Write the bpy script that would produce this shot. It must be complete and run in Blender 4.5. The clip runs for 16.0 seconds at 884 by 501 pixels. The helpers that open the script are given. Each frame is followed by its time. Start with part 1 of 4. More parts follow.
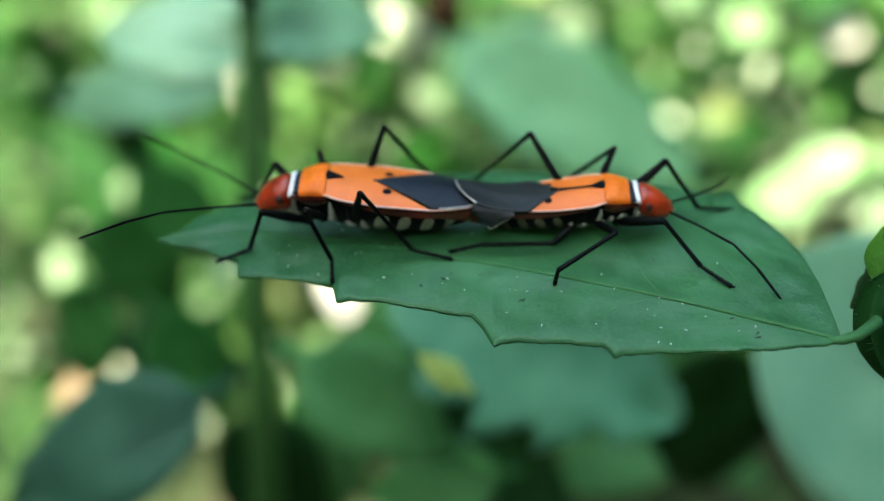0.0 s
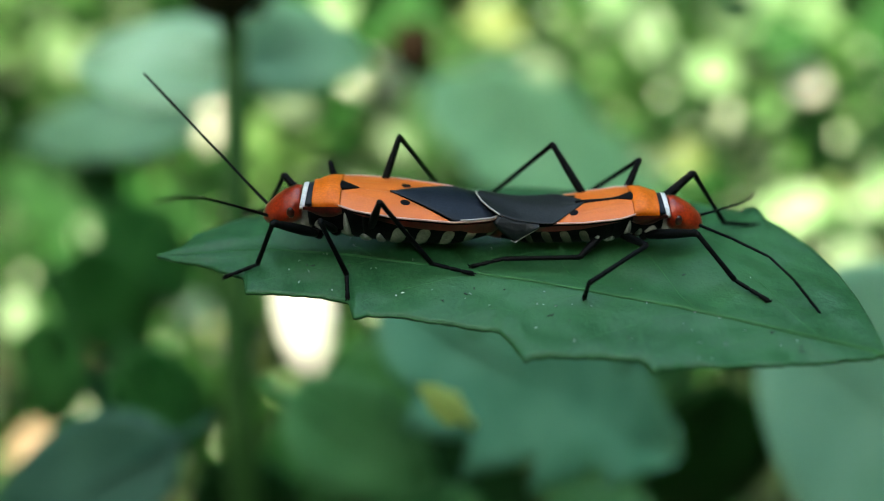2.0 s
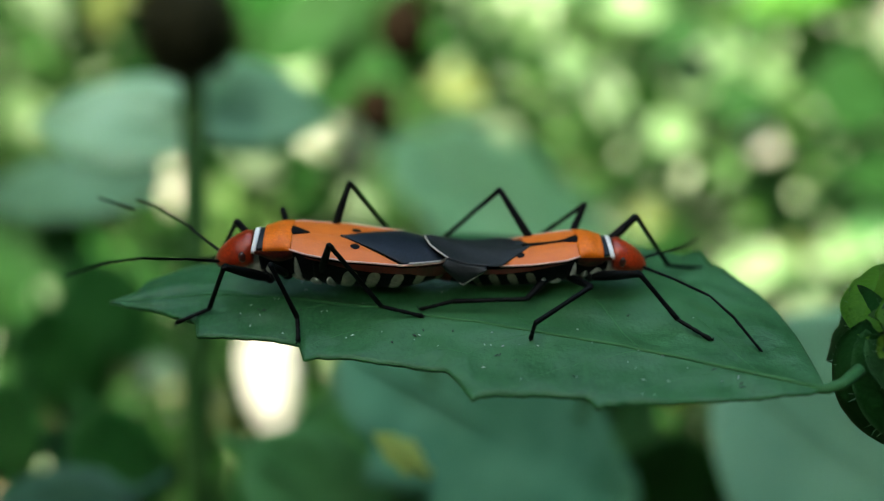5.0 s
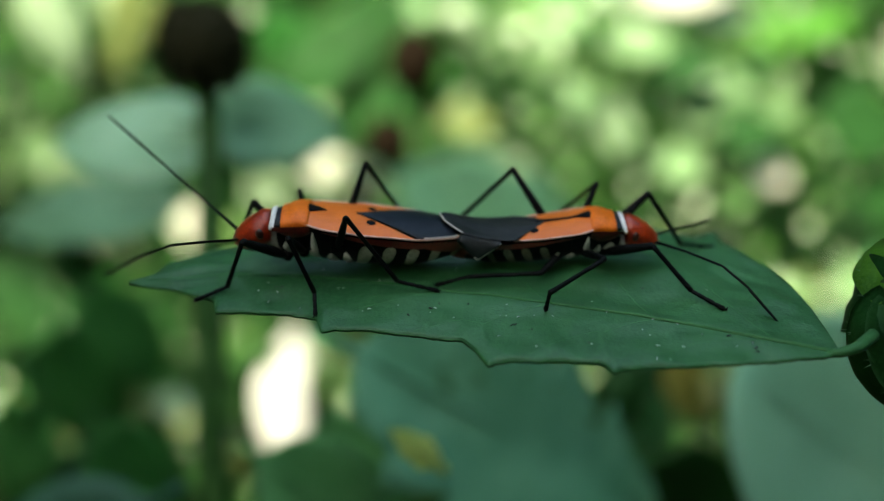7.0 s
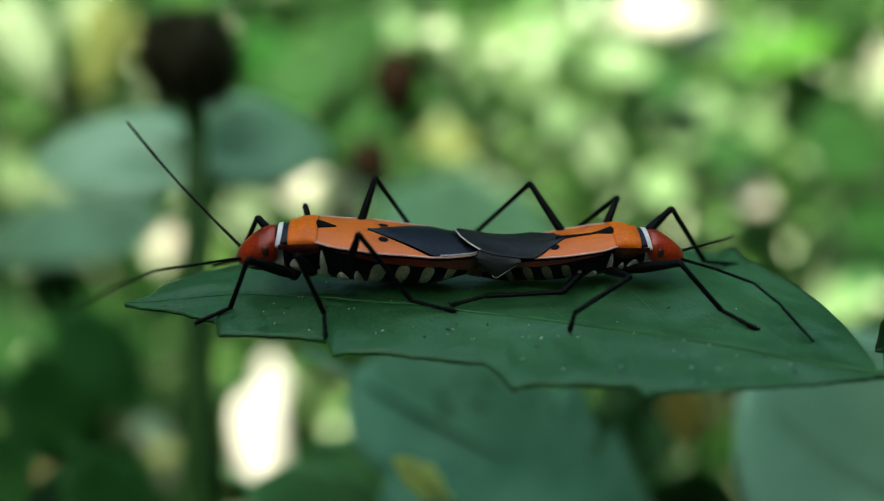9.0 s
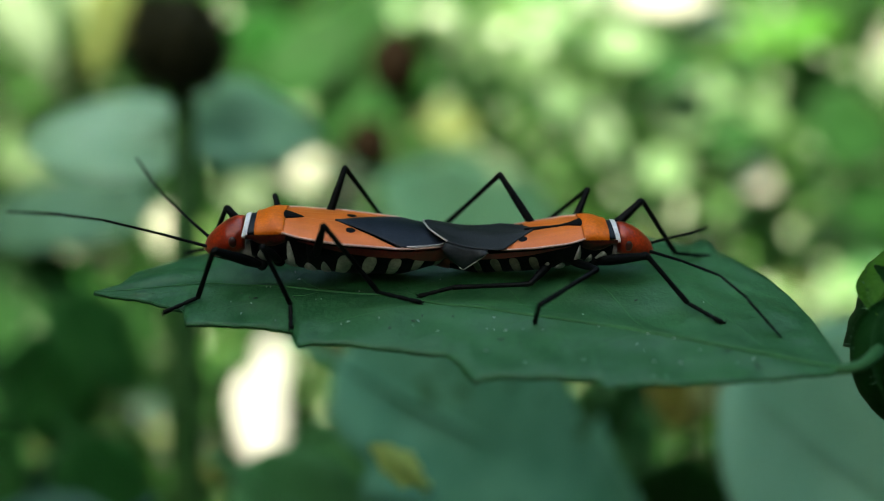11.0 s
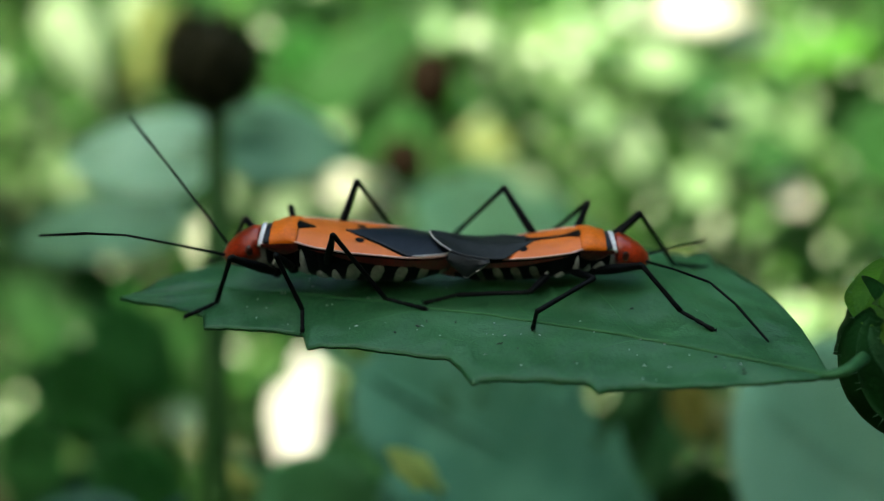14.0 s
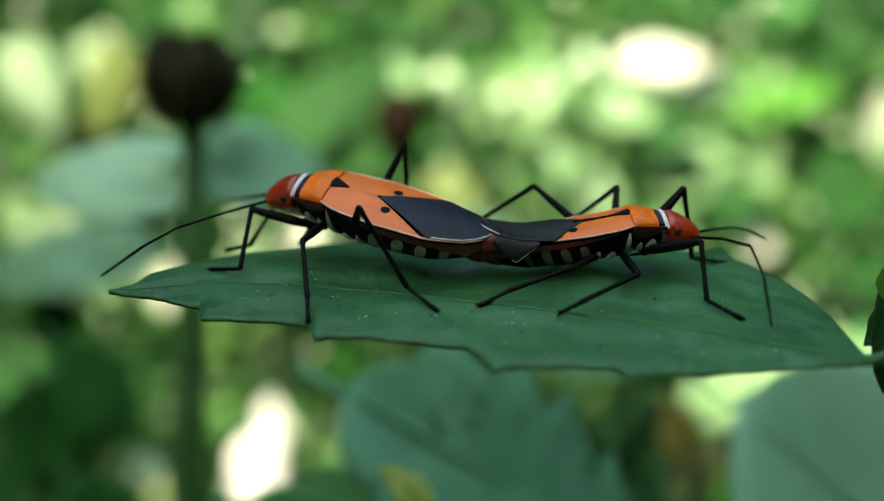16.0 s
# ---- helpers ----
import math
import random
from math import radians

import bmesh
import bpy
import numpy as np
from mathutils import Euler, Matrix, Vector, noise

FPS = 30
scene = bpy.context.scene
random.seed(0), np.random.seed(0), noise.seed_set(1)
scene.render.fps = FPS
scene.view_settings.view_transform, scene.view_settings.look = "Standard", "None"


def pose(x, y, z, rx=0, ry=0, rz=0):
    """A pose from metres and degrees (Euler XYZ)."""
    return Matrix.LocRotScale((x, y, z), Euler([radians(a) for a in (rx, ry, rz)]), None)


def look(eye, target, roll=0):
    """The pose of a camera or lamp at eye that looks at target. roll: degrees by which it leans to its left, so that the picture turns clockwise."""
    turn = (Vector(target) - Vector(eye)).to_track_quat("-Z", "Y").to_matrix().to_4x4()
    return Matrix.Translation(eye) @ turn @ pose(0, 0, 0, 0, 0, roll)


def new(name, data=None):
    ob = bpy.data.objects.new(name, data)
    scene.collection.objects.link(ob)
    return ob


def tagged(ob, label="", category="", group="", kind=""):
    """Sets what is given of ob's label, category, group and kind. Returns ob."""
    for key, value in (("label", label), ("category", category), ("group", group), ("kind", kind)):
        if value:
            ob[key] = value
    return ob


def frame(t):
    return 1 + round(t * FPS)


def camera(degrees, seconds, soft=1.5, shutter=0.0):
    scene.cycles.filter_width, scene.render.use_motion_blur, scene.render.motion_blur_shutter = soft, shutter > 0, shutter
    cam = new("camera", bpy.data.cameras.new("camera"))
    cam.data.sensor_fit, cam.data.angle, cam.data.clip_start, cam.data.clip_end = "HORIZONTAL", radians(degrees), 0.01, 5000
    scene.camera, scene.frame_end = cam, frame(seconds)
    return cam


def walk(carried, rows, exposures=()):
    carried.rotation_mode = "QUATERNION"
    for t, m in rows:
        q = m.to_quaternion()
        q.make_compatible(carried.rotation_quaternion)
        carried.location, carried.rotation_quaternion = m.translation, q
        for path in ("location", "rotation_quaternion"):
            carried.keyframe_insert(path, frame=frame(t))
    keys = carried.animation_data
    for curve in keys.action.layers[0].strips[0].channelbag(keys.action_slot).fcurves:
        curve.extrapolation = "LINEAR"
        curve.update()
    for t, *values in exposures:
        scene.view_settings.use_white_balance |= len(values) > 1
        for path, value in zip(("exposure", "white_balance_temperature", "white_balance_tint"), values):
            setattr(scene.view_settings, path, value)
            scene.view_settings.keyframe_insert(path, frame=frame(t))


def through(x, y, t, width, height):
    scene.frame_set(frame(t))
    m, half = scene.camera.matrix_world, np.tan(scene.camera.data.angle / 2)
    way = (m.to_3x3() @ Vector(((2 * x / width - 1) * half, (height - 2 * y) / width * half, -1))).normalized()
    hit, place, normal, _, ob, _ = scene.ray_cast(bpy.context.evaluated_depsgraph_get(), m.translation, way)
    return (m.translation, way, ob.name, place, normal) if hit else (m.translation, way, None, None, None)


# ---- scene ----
# ---- camera ----
cam = camera(45, 16.0, soft=1.0)
cam.data.dof.use_dof = True
cam.data.dof.focus_distance = 0.0648
cam.data.dof.aperture_fstop = 13.4
PATH = [
    (0.0, pose(0.00199, -0.05891, 0.04155, 54.193, 1.701, 2.211)),
    (0.5, pose(0.00020, -0.05600, 0.03763, 54.438, 0.948, 0.698)),
    (1.0, pose(-0.00078, -0.05568, 0.03652, 56.035, 0.363, 0.660)),
    (1.5, pose(-0.00204, -0.05537, 0.03837, 57.246, 0.986, 0.282)),
    (2.0, pose(-0.00247, -0.05752, 0.03748, 57.109, 0.245, 0.035)),
    (2.5, pose(-0.00273, -0.05768, 0.03862, 58.060, 0.288, 0.397)),
    (3.0, pose(-0.00312, -0.05691, 0.03780, 57.887, -0.176, -0.239)),
    (3.5, pose(-0.00411, -0.05748, 0.03658, 58.597, -0.896, -1.242)),
    (4.0, pose(-0.00203, -0.05723, 0.03693, 59.459, -1.024, -2.029)),
    (4.2, pose(-0.00325, -0.05640, 0.03877, 59.882, -0.824, -2.137)),
    (6.3, pose(0.00290, -0.06535, 0.03318, 62.128, 0.249, -0.932)),
    (6.5, pose(0.00177, -0.06424, 0.03513, 62.819, 0.332, -1.324)),
    (7.0, pose(-0.00157, -0.06233, 0.03309, 63.402, 0.537, -1.338)),
    (7.5, pose(-0.00316, -0.06032, 0.03161, 64.489, 0.546, -1.381)),
    (8.0, pose(-0.00333, -0.05877, 0.03197, 64.876, 0.670, -2.457)),
    (8.5, pose(-0.00313, -0.05821, 0.03128, 64.842, 0.395, -3.099)),
    (9.0, pose(-0.00429, -0.05917, 0.03124, 64.630, -0.002, -2.860)),
    (9.2, pose(-0.00286, -0.05933, 0.03069, 64.649, 0.279, -2.807)),
    (11.3, pose(-0.00109, -0.05882, 0.03250, 63.504, -0.065, -2.128)),
    (11.5, pose(-0.00059, -0.05874, 0.03338, 63.906, 0.200, -2.488)),
    (12.0, pose(-0.00125, -0.05919, 0.03296, 63.681, 0.128, -2.403)),
    (12.5, pose(0.00201, -0.06010, 0.03177, 63.064, -0.088, -1.493)),
    (13.0, pose(0.00362, -0.06128, 0.03360, 63.949, 0.805, -0.342)),
    (13.5, pose(0.00348, -0.06351, 0.03551, 64.025, 0.690, 1.224)),
    (14.0, pose(0.00073, -0.06230, 0.03289, 64.490, 0.678, 0.089)),
    (14.5, pose(-0.00153, -0.05932, 0.03247, 65.094, 0.155, -2.101)),
    (15.0, pose(-0.00346, -0.05855, 0.02703, 65.941, 0.163, -2.697)),
    (15.4, pose(-0.00181, -0.05845, 0.02940, 66.887, 0.420, -2.768)),
    (15.5, pose(-0.00260, -0.05792, 0.03009, 67.552, 0.381, -2.228)),
    (16.0, pose(-0.00298, -0.06086, 0.02716, 67.934, -0.365, -2.251)),
]
walk(cam, PATH, exposures=[(0.0, 3.84, 8050, -3), (1.0, 3.80, 8100, -3), (1.5, 3.81, 8250, -3), (2.0, 3.50, 8400, -3), (3.0, 3.32, 8450, -3), (4.0, 3.28, 8500, -3), (6.3, 2.99, 8450, -3), (9.0, 2.87, 8350, -3), (12.5, 2.97, 8400, -3), (14.5, 3.01, 8500, -3), (16.0, 3.10, 8600, -3)])

# ---- light: sun, partly cut off by added foliage, soft sky ----
SUN_AZ, SUN_EL = radians(215), radians(58)   # from behind the camera and to its left
sun_way = Vector((math.sin(SUN_AZ) * math.cos(SUN_EL), math.cos(SUN_AZ) * math.cos(SUN_EL), math.sin(SUN_EL)))
world = bpy.data.worlds.new("sky")
scene.world = world
world.use_nodes = True
wn = world.node_tree
sky = wn.nodes.new("ShaderNodeTexSky")
sky.sky_type, sky.sun_disc = "NISHITA", False
sky.sun_elevation, sky.sun_rotation = SUN_EL, SUN_AZ
wn.links.new(sky.outputs[0], wn.nodes["Background"].inputs[0])
wn.nodes["Background"].inputs[1].default_value = 0.14
sun = new("sun", bpy.data.lights.new("sun", "SUN"))
sun.data.energy, sun.data.angle, sun.data.color = 2.5, radians(0.6), (1.0, 0.97, 0.91)
sun.matrix_world = look(sun_way, (0, 0, 0))

# ---- materials ----
CM = 0.01


def shader(name, rough=0.5, spec=0.5, coat=0.0):
    m = bpy.data.materials.new(name)
    m.use_nodes = True
    nt = m.node_tree
    b = nt.nodes["Principled BSDF"]
    b.inputs["Roughness"].default_value = rough
    b.inputs["Specular IOR Level"].default_value = spec
    b.inputs["Coat Weight"].default_value = coat
    return m, nt, b


def noise_at(nt, per_cm, detail=3.0, coord="Object"):
    tc = nt.nodes.new("ShaderNodeTexCoord")
    n = nt.nodes.new("ShaderNodeTexNoise")
    n.inputs["Scale"].default_value, n.inputs["Detail"].default_value = per_cm * 100, detail
    nt.links.new(tc.outputs[coord], n.inputs["Vector"])
    return n.outputs["Fac"]


def blend(nt, fac, a, b):
    mx = nt.nodes.new("ShaderNodeMix")
    mx.data_type = "RGBA"
    for sock, val in ((mx.inputs[0], fac), (mx.inputs[6], a), (mx.inputs[7], b)):
        if hasattr(val, "is_linked"):
            nt.links.new(val, sock)
        else:
            sock.default_value = val if isinstance(val, float) else (*val, 1)
    return mx.outputs[2]


def ramp(nt, fac, lo, hi):
    r = nt.nodes.new("ShaderNodeMapRange")
    r.inputs["From Min"].default_value, r.inputs["From Max"].default_value = lo, hi
    nt.links.new(fac, r.inputs["Value"])
    return r.outputs[0]


def bumpy(nt, b, height, metres):
    bp = nt.nodes.new("ShaderNodeBump")
    bp.inputs["Distance"].default_value, bp.inputs["Strength"].default_value = metres, 0.6
    nt.links.new(height, bp.inputs["Height"])
    nt.links.new(bp.outputs[0], b.inputs["Normal"])


def cuticle(name, dark, light, rough=0.4, grain=60.0, patch=8.0, spec=0.5, coat=0.0, pits=0.00003, worn=0.8):
    """Insect cuticle: blotches, fine punctures and a dull gloss."""
    m, nt, b = shader(name, rough, spec, coat)
    blot, fine = noise_at(nt, patch, 2.0), noise_at(nt, grain, 2.0)
    c = blend(nt, ramp(nt, blot, 0.35, 0.7), dark, light)
    c2 = blend(nt, ramp(nt, fine, 0.3, 0.8), c, tuple(v * worn for v in dark))
    nt.links.new(c2, b.inputs["Base Color"])
    bumpy(nt, b, fine, pits)
    return m


ORANGE = cuticle("orange_wing_cuticle", (0.58, 0.128, 0.016), (0.68, 0.168, 0.024), 0.42, spec=0.4, patch=4.0, grain=90.0, pits=0.000012, worn=0.93)
PRONOTUM = cuticle("amber_shield_cuticle", (0.60, 0.115, 0.005), (0.74, 0.165, 0.008), 0.5, spec=0.3)
RED = cuticle("red_head_cuticle", (0.20, 0.014, 0.004), (0.44, 0.042, 0.009), 0.30, spec=0.45, patch=9.0)
DEEPRED = cuticle("dark_red_cuticle", (0.06, 0.005, 0.003), (0.12, 0.009, 0.006), 0.28, spec=0.5)
MAROON = cuticle("maroon_flank_cuticle", (0.030, 0.004, 0.003), (0.10, 0.010, 0.005), 0.35, spec=0.35, patch=14.0)
BLACK = cuticle("black_cuticle", (0.002, 0.002, 0.003), (0.005, 0.005, 0.006), 0.5, spec=0.07)
SLATE = cuticle("slate_black_wing_membrane", (0.004, 0.0075, 0.013), (0.009, 0.015, 0.026), 0.5, spec=0.2)
WHITE = cuticle("chalk_white_cuticle", (0.62, 0.62, 0.60), (0.78, 0.78, 0.76), 0.6)
CREAM = cuticle("grey_white_band_cuticle", (0.14, 0.16, 0.11), (0.26, 0.28, 0.20), 0.6, spec=0.2, patch=14.0)
DULL = cuticle("dull_olive_band_cuticle", (0.06, 0.07, 0.045), (0.13, 0.14, 0.09), 0.6, spec=0.2, patch=14.0)
TAIL = cuticle("reddish_brown_tail", (0.085, 0.012, 0.005), (0.20, 0.032, 0.010), 0.32, spec=0.4, patch=14.0)
PLATE = cuticle("cream_plate_cuticle", (0.24, 0.25, 0.20), (0.40, 0.41, 0.35), 0.5, spec=0.3, patch=16.0)
SMOKY = cuticle("smoky_wing_flap", (0.0090, 0.0115, 0.0120), (0.0180, 0.0210, 0.0205), 0.5, spec=0.2, patch=10.0)
EDGE = cuticle("white_membrane_edge", (0.32, 0.31, 0.27), (0.46, 0.44, 0.40), 0.6)
RIM = cuticle("pale_pink_wing_rim", (0.52, 0.30, 0.24), (0.66, 0.46, 0.38), 0.5)
LEG = cuticle("black_leg_cuticle", (0.002, 0.0025, 0.0025), (0.005, 0.006, 0.006), 0.5, spec=0.07)
EYE = cuticle("dark_eye", (0.020, 0.003, 0.003), (0.045, 0.006, 0.004), 0.3)


def leafy(name, dark, light, vein=None, rough=0.45, through=0.25, patch=1.2, spec=0.5, island=False, yellow=None, pale=None, swell=0.0, coord="Object"):
    """Leaf tissue: mottled green, fine cells in relief, some light passing through."""
    m, nt, b = shader(name, rough, spec)
    blot, fine = noise_at(nt, patch, 4.0, coord), noise_at(nt, 35.0, 3.0, coord)
    c = blend(nt, ramp(nt, blot, 0.3, 0.7), dark, light)
    c = blend(nt, ramp(nt, fine, 0.45, 0.9), c, light)
    if island:
        g = nt.nodes.new("ShaderNodeNewGeometry")
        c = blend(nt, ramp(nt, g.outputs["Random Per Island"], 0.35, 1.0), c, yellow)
        # a few leaves turned pale, as glints of sun in the colour
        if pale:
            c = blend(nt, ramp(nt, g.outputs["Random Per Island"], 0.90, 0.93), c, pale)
    nt.links.new(c, b.inputs["Base Color"])
    bumpy(nt, b, fine, 0.00008)
    if swell:
        # soft bulges of the blade between its veins, under the fine cells
        wide = nt.nodes.new("ShaderNodeBump")
        wide.inputs["Distance"].default_value, wide.inputs["Strength"].default_value = swell, 1.0
        nt.links.new(noise_at(nt, 2.6, 1.5, coord), wide.inputs["Height"])
        nt.links.new(wide.outputs[0], b.inputs["Normal"].links[0].from_node.inputs["Normal"])
    tr = nt.nodes.new("ShaderNodeBsdfTranslucent")
    nt.links.new(c, tr.inputs[0])
    mx = nt.nodes.new("ShaderNodeMixShader")
    mx.inputs[0].default_value = through
    nt.links.new(b.outputs[0], mx.inputs[1])
    nt.links.new(tr.outputs[0], mx.inputs[2])
    nt.links.new(mx.outputs[0], nt.nodes["Material Output"].inputs[0])
    return m


LEAF = leafy("deep_green_leaf", (0.009, 0.062, 0.020), (0.032, 0.130, 0.047), rough=0.45, spec=0.28, patch=0.9, swell=0.0011, through=0.08)
VEIN = leafy("pale_green_vein", (0.022, 0.11, 0.034), (0.045, 0.165, 0.056), rough=0.55, spec=0.2)
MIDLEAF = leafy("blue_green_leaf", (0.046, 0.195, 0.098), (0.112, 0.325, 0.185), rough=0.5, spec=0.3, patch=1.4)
# two leaf greens dimmed in the base colour, in place of shade
DIMTEAL = leafy("half_shade_toned_leaf", (0.100, 0.240, 0.125), (0.150, 0.320, 0.180), rough=0.5, spec=0.25)
DIMLEAF = leafy("shade_toned_blue_green_leaf", (0.014, 0.066, 0.040), (0.036, 0.115, 0.068), rough=0.55, spec=0.2)
BUD = leafy("fresh_green_bud", (0.040, 0.170, 0.013), (0.105, 0.300, 0.034), rough=0.45, patch=3.0, spec=0.2)
STEM = leafy("green_stem", (0.013, 0.058, 0.010), (0.034, 0.100, 0.022), rough=0.6, through=0.05, spec=0.2)
SEED = cuticle("dark_brown_seed_head", (0.018, 0.018, 0.008), (0.042, 0.040, 0.018), 0.9, spec=0.1, grain=30, patch=6)
RUST = cuticle("rust_red_flower_bud", (0.006, 0.004, 0.002), (0.013, 0.007, 0.004), 0.8, grain=20, patch=3, spec=0.04)
# one foliage in a sunny and a dark colour; the dark stands for shade
FERN = leafy("sun_toned_foliage", (0.006, 0.062, 0.006), (0.028, 0.15, 0.022), rough=0.5, through=0.35, island=True, yellow=(0.150, 0.285, 0.085), pale=(0.40, 0.54, 0.34), spec=0.3)
SHADY = leafy("shade_toned_foliage", (0.003, 0.024, 0.004), (0.009, 0.046, 0.008), rough=0.55, through=0.15, island=True, yellow=(0.014, 0.055, 0.014), spec=0.1)
# green lightened in the colour to stand for sun on the leaf
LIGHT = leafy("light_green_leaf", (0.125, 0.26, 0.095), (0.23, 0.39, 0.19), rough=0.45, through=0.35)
LIME = leafy("lime_green_leaf", (0.045, 0.20, 0.015), (0.085, 0.28, 0.03), rough=0.4, through=0.4)
GLAUCOUS = leafy("glaucous_green_leaf", (0.11, 0.32, 0.14), (0.19, 0.43, 0.21), rough=0.5, through=0.3)
# bright base colour that stands for glints of sun
GLINT = leafy("glint_coloured_sprig", (0.38, 0.52, 0.32), (0.54, 0.64, 0.46), rough=0.45, through=0.3)
# leaf green raised in the colour, in place of light on it
LIGHTENED = leafy("lightened_green_leaf", (0.22, 0.46, 0.24), (0.36, 0.60, 0.37), rough=0.5, through=0.3)
# this paleness and the next stand for patches of sun
PALE = leafy("sun_pale_leaf", (0.27, 0.44, 0.25), (0.42, 0.56, 0.37), rough=0.5, through=0.3)
SUNTONE = leafy("sun_toned_leaf", (0.42, 0.42, 0.36), (0.56, 0.56, 0.48), rough=0.6, through=0.2)
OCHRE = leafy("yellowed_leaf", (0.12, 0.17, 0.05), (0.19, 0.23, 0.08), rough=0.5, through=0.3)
# near-white, a sunlit spot put into the colour
SUNWHITE = leafy("sun_white_leaf", (0.74, 0.74, 0.73), (0.84, 0.84, 0.83), rough=0.6, through=0.2)
PALEGREEN = leafy("pale_green_leaf", (0.115, 0.31, 0.185), (0.20, 0.43, 0.27), rough=0.55, spec=0.25, patch=0.8)
PALEBUD = leafy("grey_green_bud_leaf", (0.060, 0.170, 0.080), (0.120, 0.26, 0.140), rough=0.45, patch=4.0, spec=0.3)
FRESH = leafy("yellow_green_bud", (0.050, 0.175, 0.013), (0.110, 0.270, 0.030), rough=0.45, patch=4.0, spec=0.25)
# bud green darkened in the colour, in place of deep shade
DARKBUD = leafy("shade_dark_green", (0.006, 0.048, 0.010), (0.019, 0.105, 0.025), rough=0.5, spec=0.12, patch=3.0, through=0.1)
MIDGREEN = leafy("emerald_leaf", (0.045, 0.19, 0.055), (0.095, 0.29, 0.105), rough=0.5, through=0.3, spec=0.25)
GREEN = leafy("mid_green_leaf", (0.014, 0.110, 0.019), (0.042, 0.190, 0.044), rough=0.5, through=0.25, spec=0.25)
YELLOWTIP = leafy("yellow_green_leaf", (0.48, 0.62, 0.14), (0.60, 0.70, 0.22), rough=0.5, through=0.4)
GOLD = leafy("golden_withered_leaf", (0.30, 0.29, 0.06), (0.42, 0.40, 0.10), rough=0.6, through=0.3)
TAWNY = leafy("tawny_withered_leaf", (0.17, 0.11, 0.07), (0.26, 0.18, 0.11), rough=0.7, through=0.2)
CHAFF = cuticle("white_speck", (0.55, 0.58, 0.55), (0.7, 0.72, 0.7), 0.6)
GRIT = cuticle("dark_speck", (0.012, 0.014, 0.012), (0.03, 0.03, 0.03), 0.7)

m, nt, b = shader("soil_and_litter", 0.9, 0.2)
n1, n2 = noise_at(nt, 0.25, 6.0), noise_at(nt, 3.0, 5.0)
c = blend(nt, ramp(nt, n1, 0.4, 0.62), (0.022, 0.022, 0.012), (0.012, 0.045, 0.010))
c = blend(nt, ramp(nt, n2, 0.55, 0.75), c, (0.06, 0.06, 0.03))
nt.links.new(c, b.inputs["Base Color"])
bumpy(nt, b, n2, 0.004)
SOIL = m


# ---- building helpers (lengths in centimetres) ----
def part(name, bm, material, parent=None, label="", at=None, smooth=True):
    bmesh.ops.recalc_face_normals(bm, faces=bm.faces)
    bmesh.ops.scale(bm, vec=(CM, CM, CM), verts=bm.verts)
    me = bpy.data.meshes.new(name)
    bm.to_mesh(me)
    bm.free()
    me.materials.append(material)
    for p in me.polygons:
        p.use_smooth = smooth
    ob = new(name, me)
    if parent:
        ob.parent = parent
    if at is not None:
        ob.matrix_basis = at
    if label:
        tagged(ob, label)
    return ob


def cmpose(p, q=None):
    """A pose from a place in centimetres and a turn."""
    return Matrix.LocRotScale(Vector(p) * CM, q, None)


def grid(fn, nu, nv, bm=None, close_v=False):
    """A sheet of quads from fn(u, v), u and v from 0 to 1."""
    bm = bm or bmesh.new()
    rows = [[bm.verts.new(fn(i / nu, j / nv)) for j in range(nv if close_v else nv + 1)] for i in range(nu + 1)]
    for i in range(nu):
        for j in range(nv):
            k = (j + 1) % nv if close_v else j + 1
            bm.faces.new((rows[i][j], rows[i + 1][j], rows[i + 1][k], rows[i][k]))
    return bm, rows


def shell(fn, nu, nv, thick):
    """A sheet with thickness, closed round its rim."""
    bm, top = grid(fn, nu, nv)
    _, low = grid(lambda u, v: Vector(fn(u, v)) - Vector((0, 0, thick)), nu, nv, bm)
    ring = [(i, 0) for i in range(nu + 1)] + [(nu, j) for j in range(1, nv + 1)] + [(i, nv) for i in range(nu - 1, -1, -1)] + [(0, j) for j in range(nv - 1, 0, -1)]
    for k in range(len(ring)):
        (a, b_), (c_, d) = ring[k], ring[(k + 1) % len(ring)]
        bm.faces.new((top[a][b_], top[c_][d], low[c_][d], low[a][b_]))
    return bm


def tube(points, radii, sides=10, bm=None):
    """A round tube through points, with a radius at each, closed by caps."""
    bm = bm or bmesh.new()
    pts = [Vector(p) for p in points]
    rings, side = [], None
    for i, p in enumerate(pts):
        ahead = (pts[min(i + 1, len(pts) - 1)] - pts[max(i - 1, 0)]).normalized()
        if side is None:
            side = ahead.orthogonal().normalized()
        side = (side - ahead * side.dot(ahead)).normalized()
        up = ahead.cross(side)
        rings.append([bm.verts.new(p + radii[i] * (math.cos(a) * side + math.sin(a) * up)) for a in (k * math.tau / sides for k in range(sides))])
    for a, b_ in zip(rings, rings[1:]):
        for k in range(sides):
            bm.faces.new((a[k], a[(k + 1) % sides], b_[(k + 1) % sides], b_[k]))
    bm.faces.new(rings[0][::-1])
    bm.faces.new(rings[-1])
    return bm


def line_at(knots, x):
    return float(np.interp(x, [k[0] for k in knots], [k[1] for k in knots]))


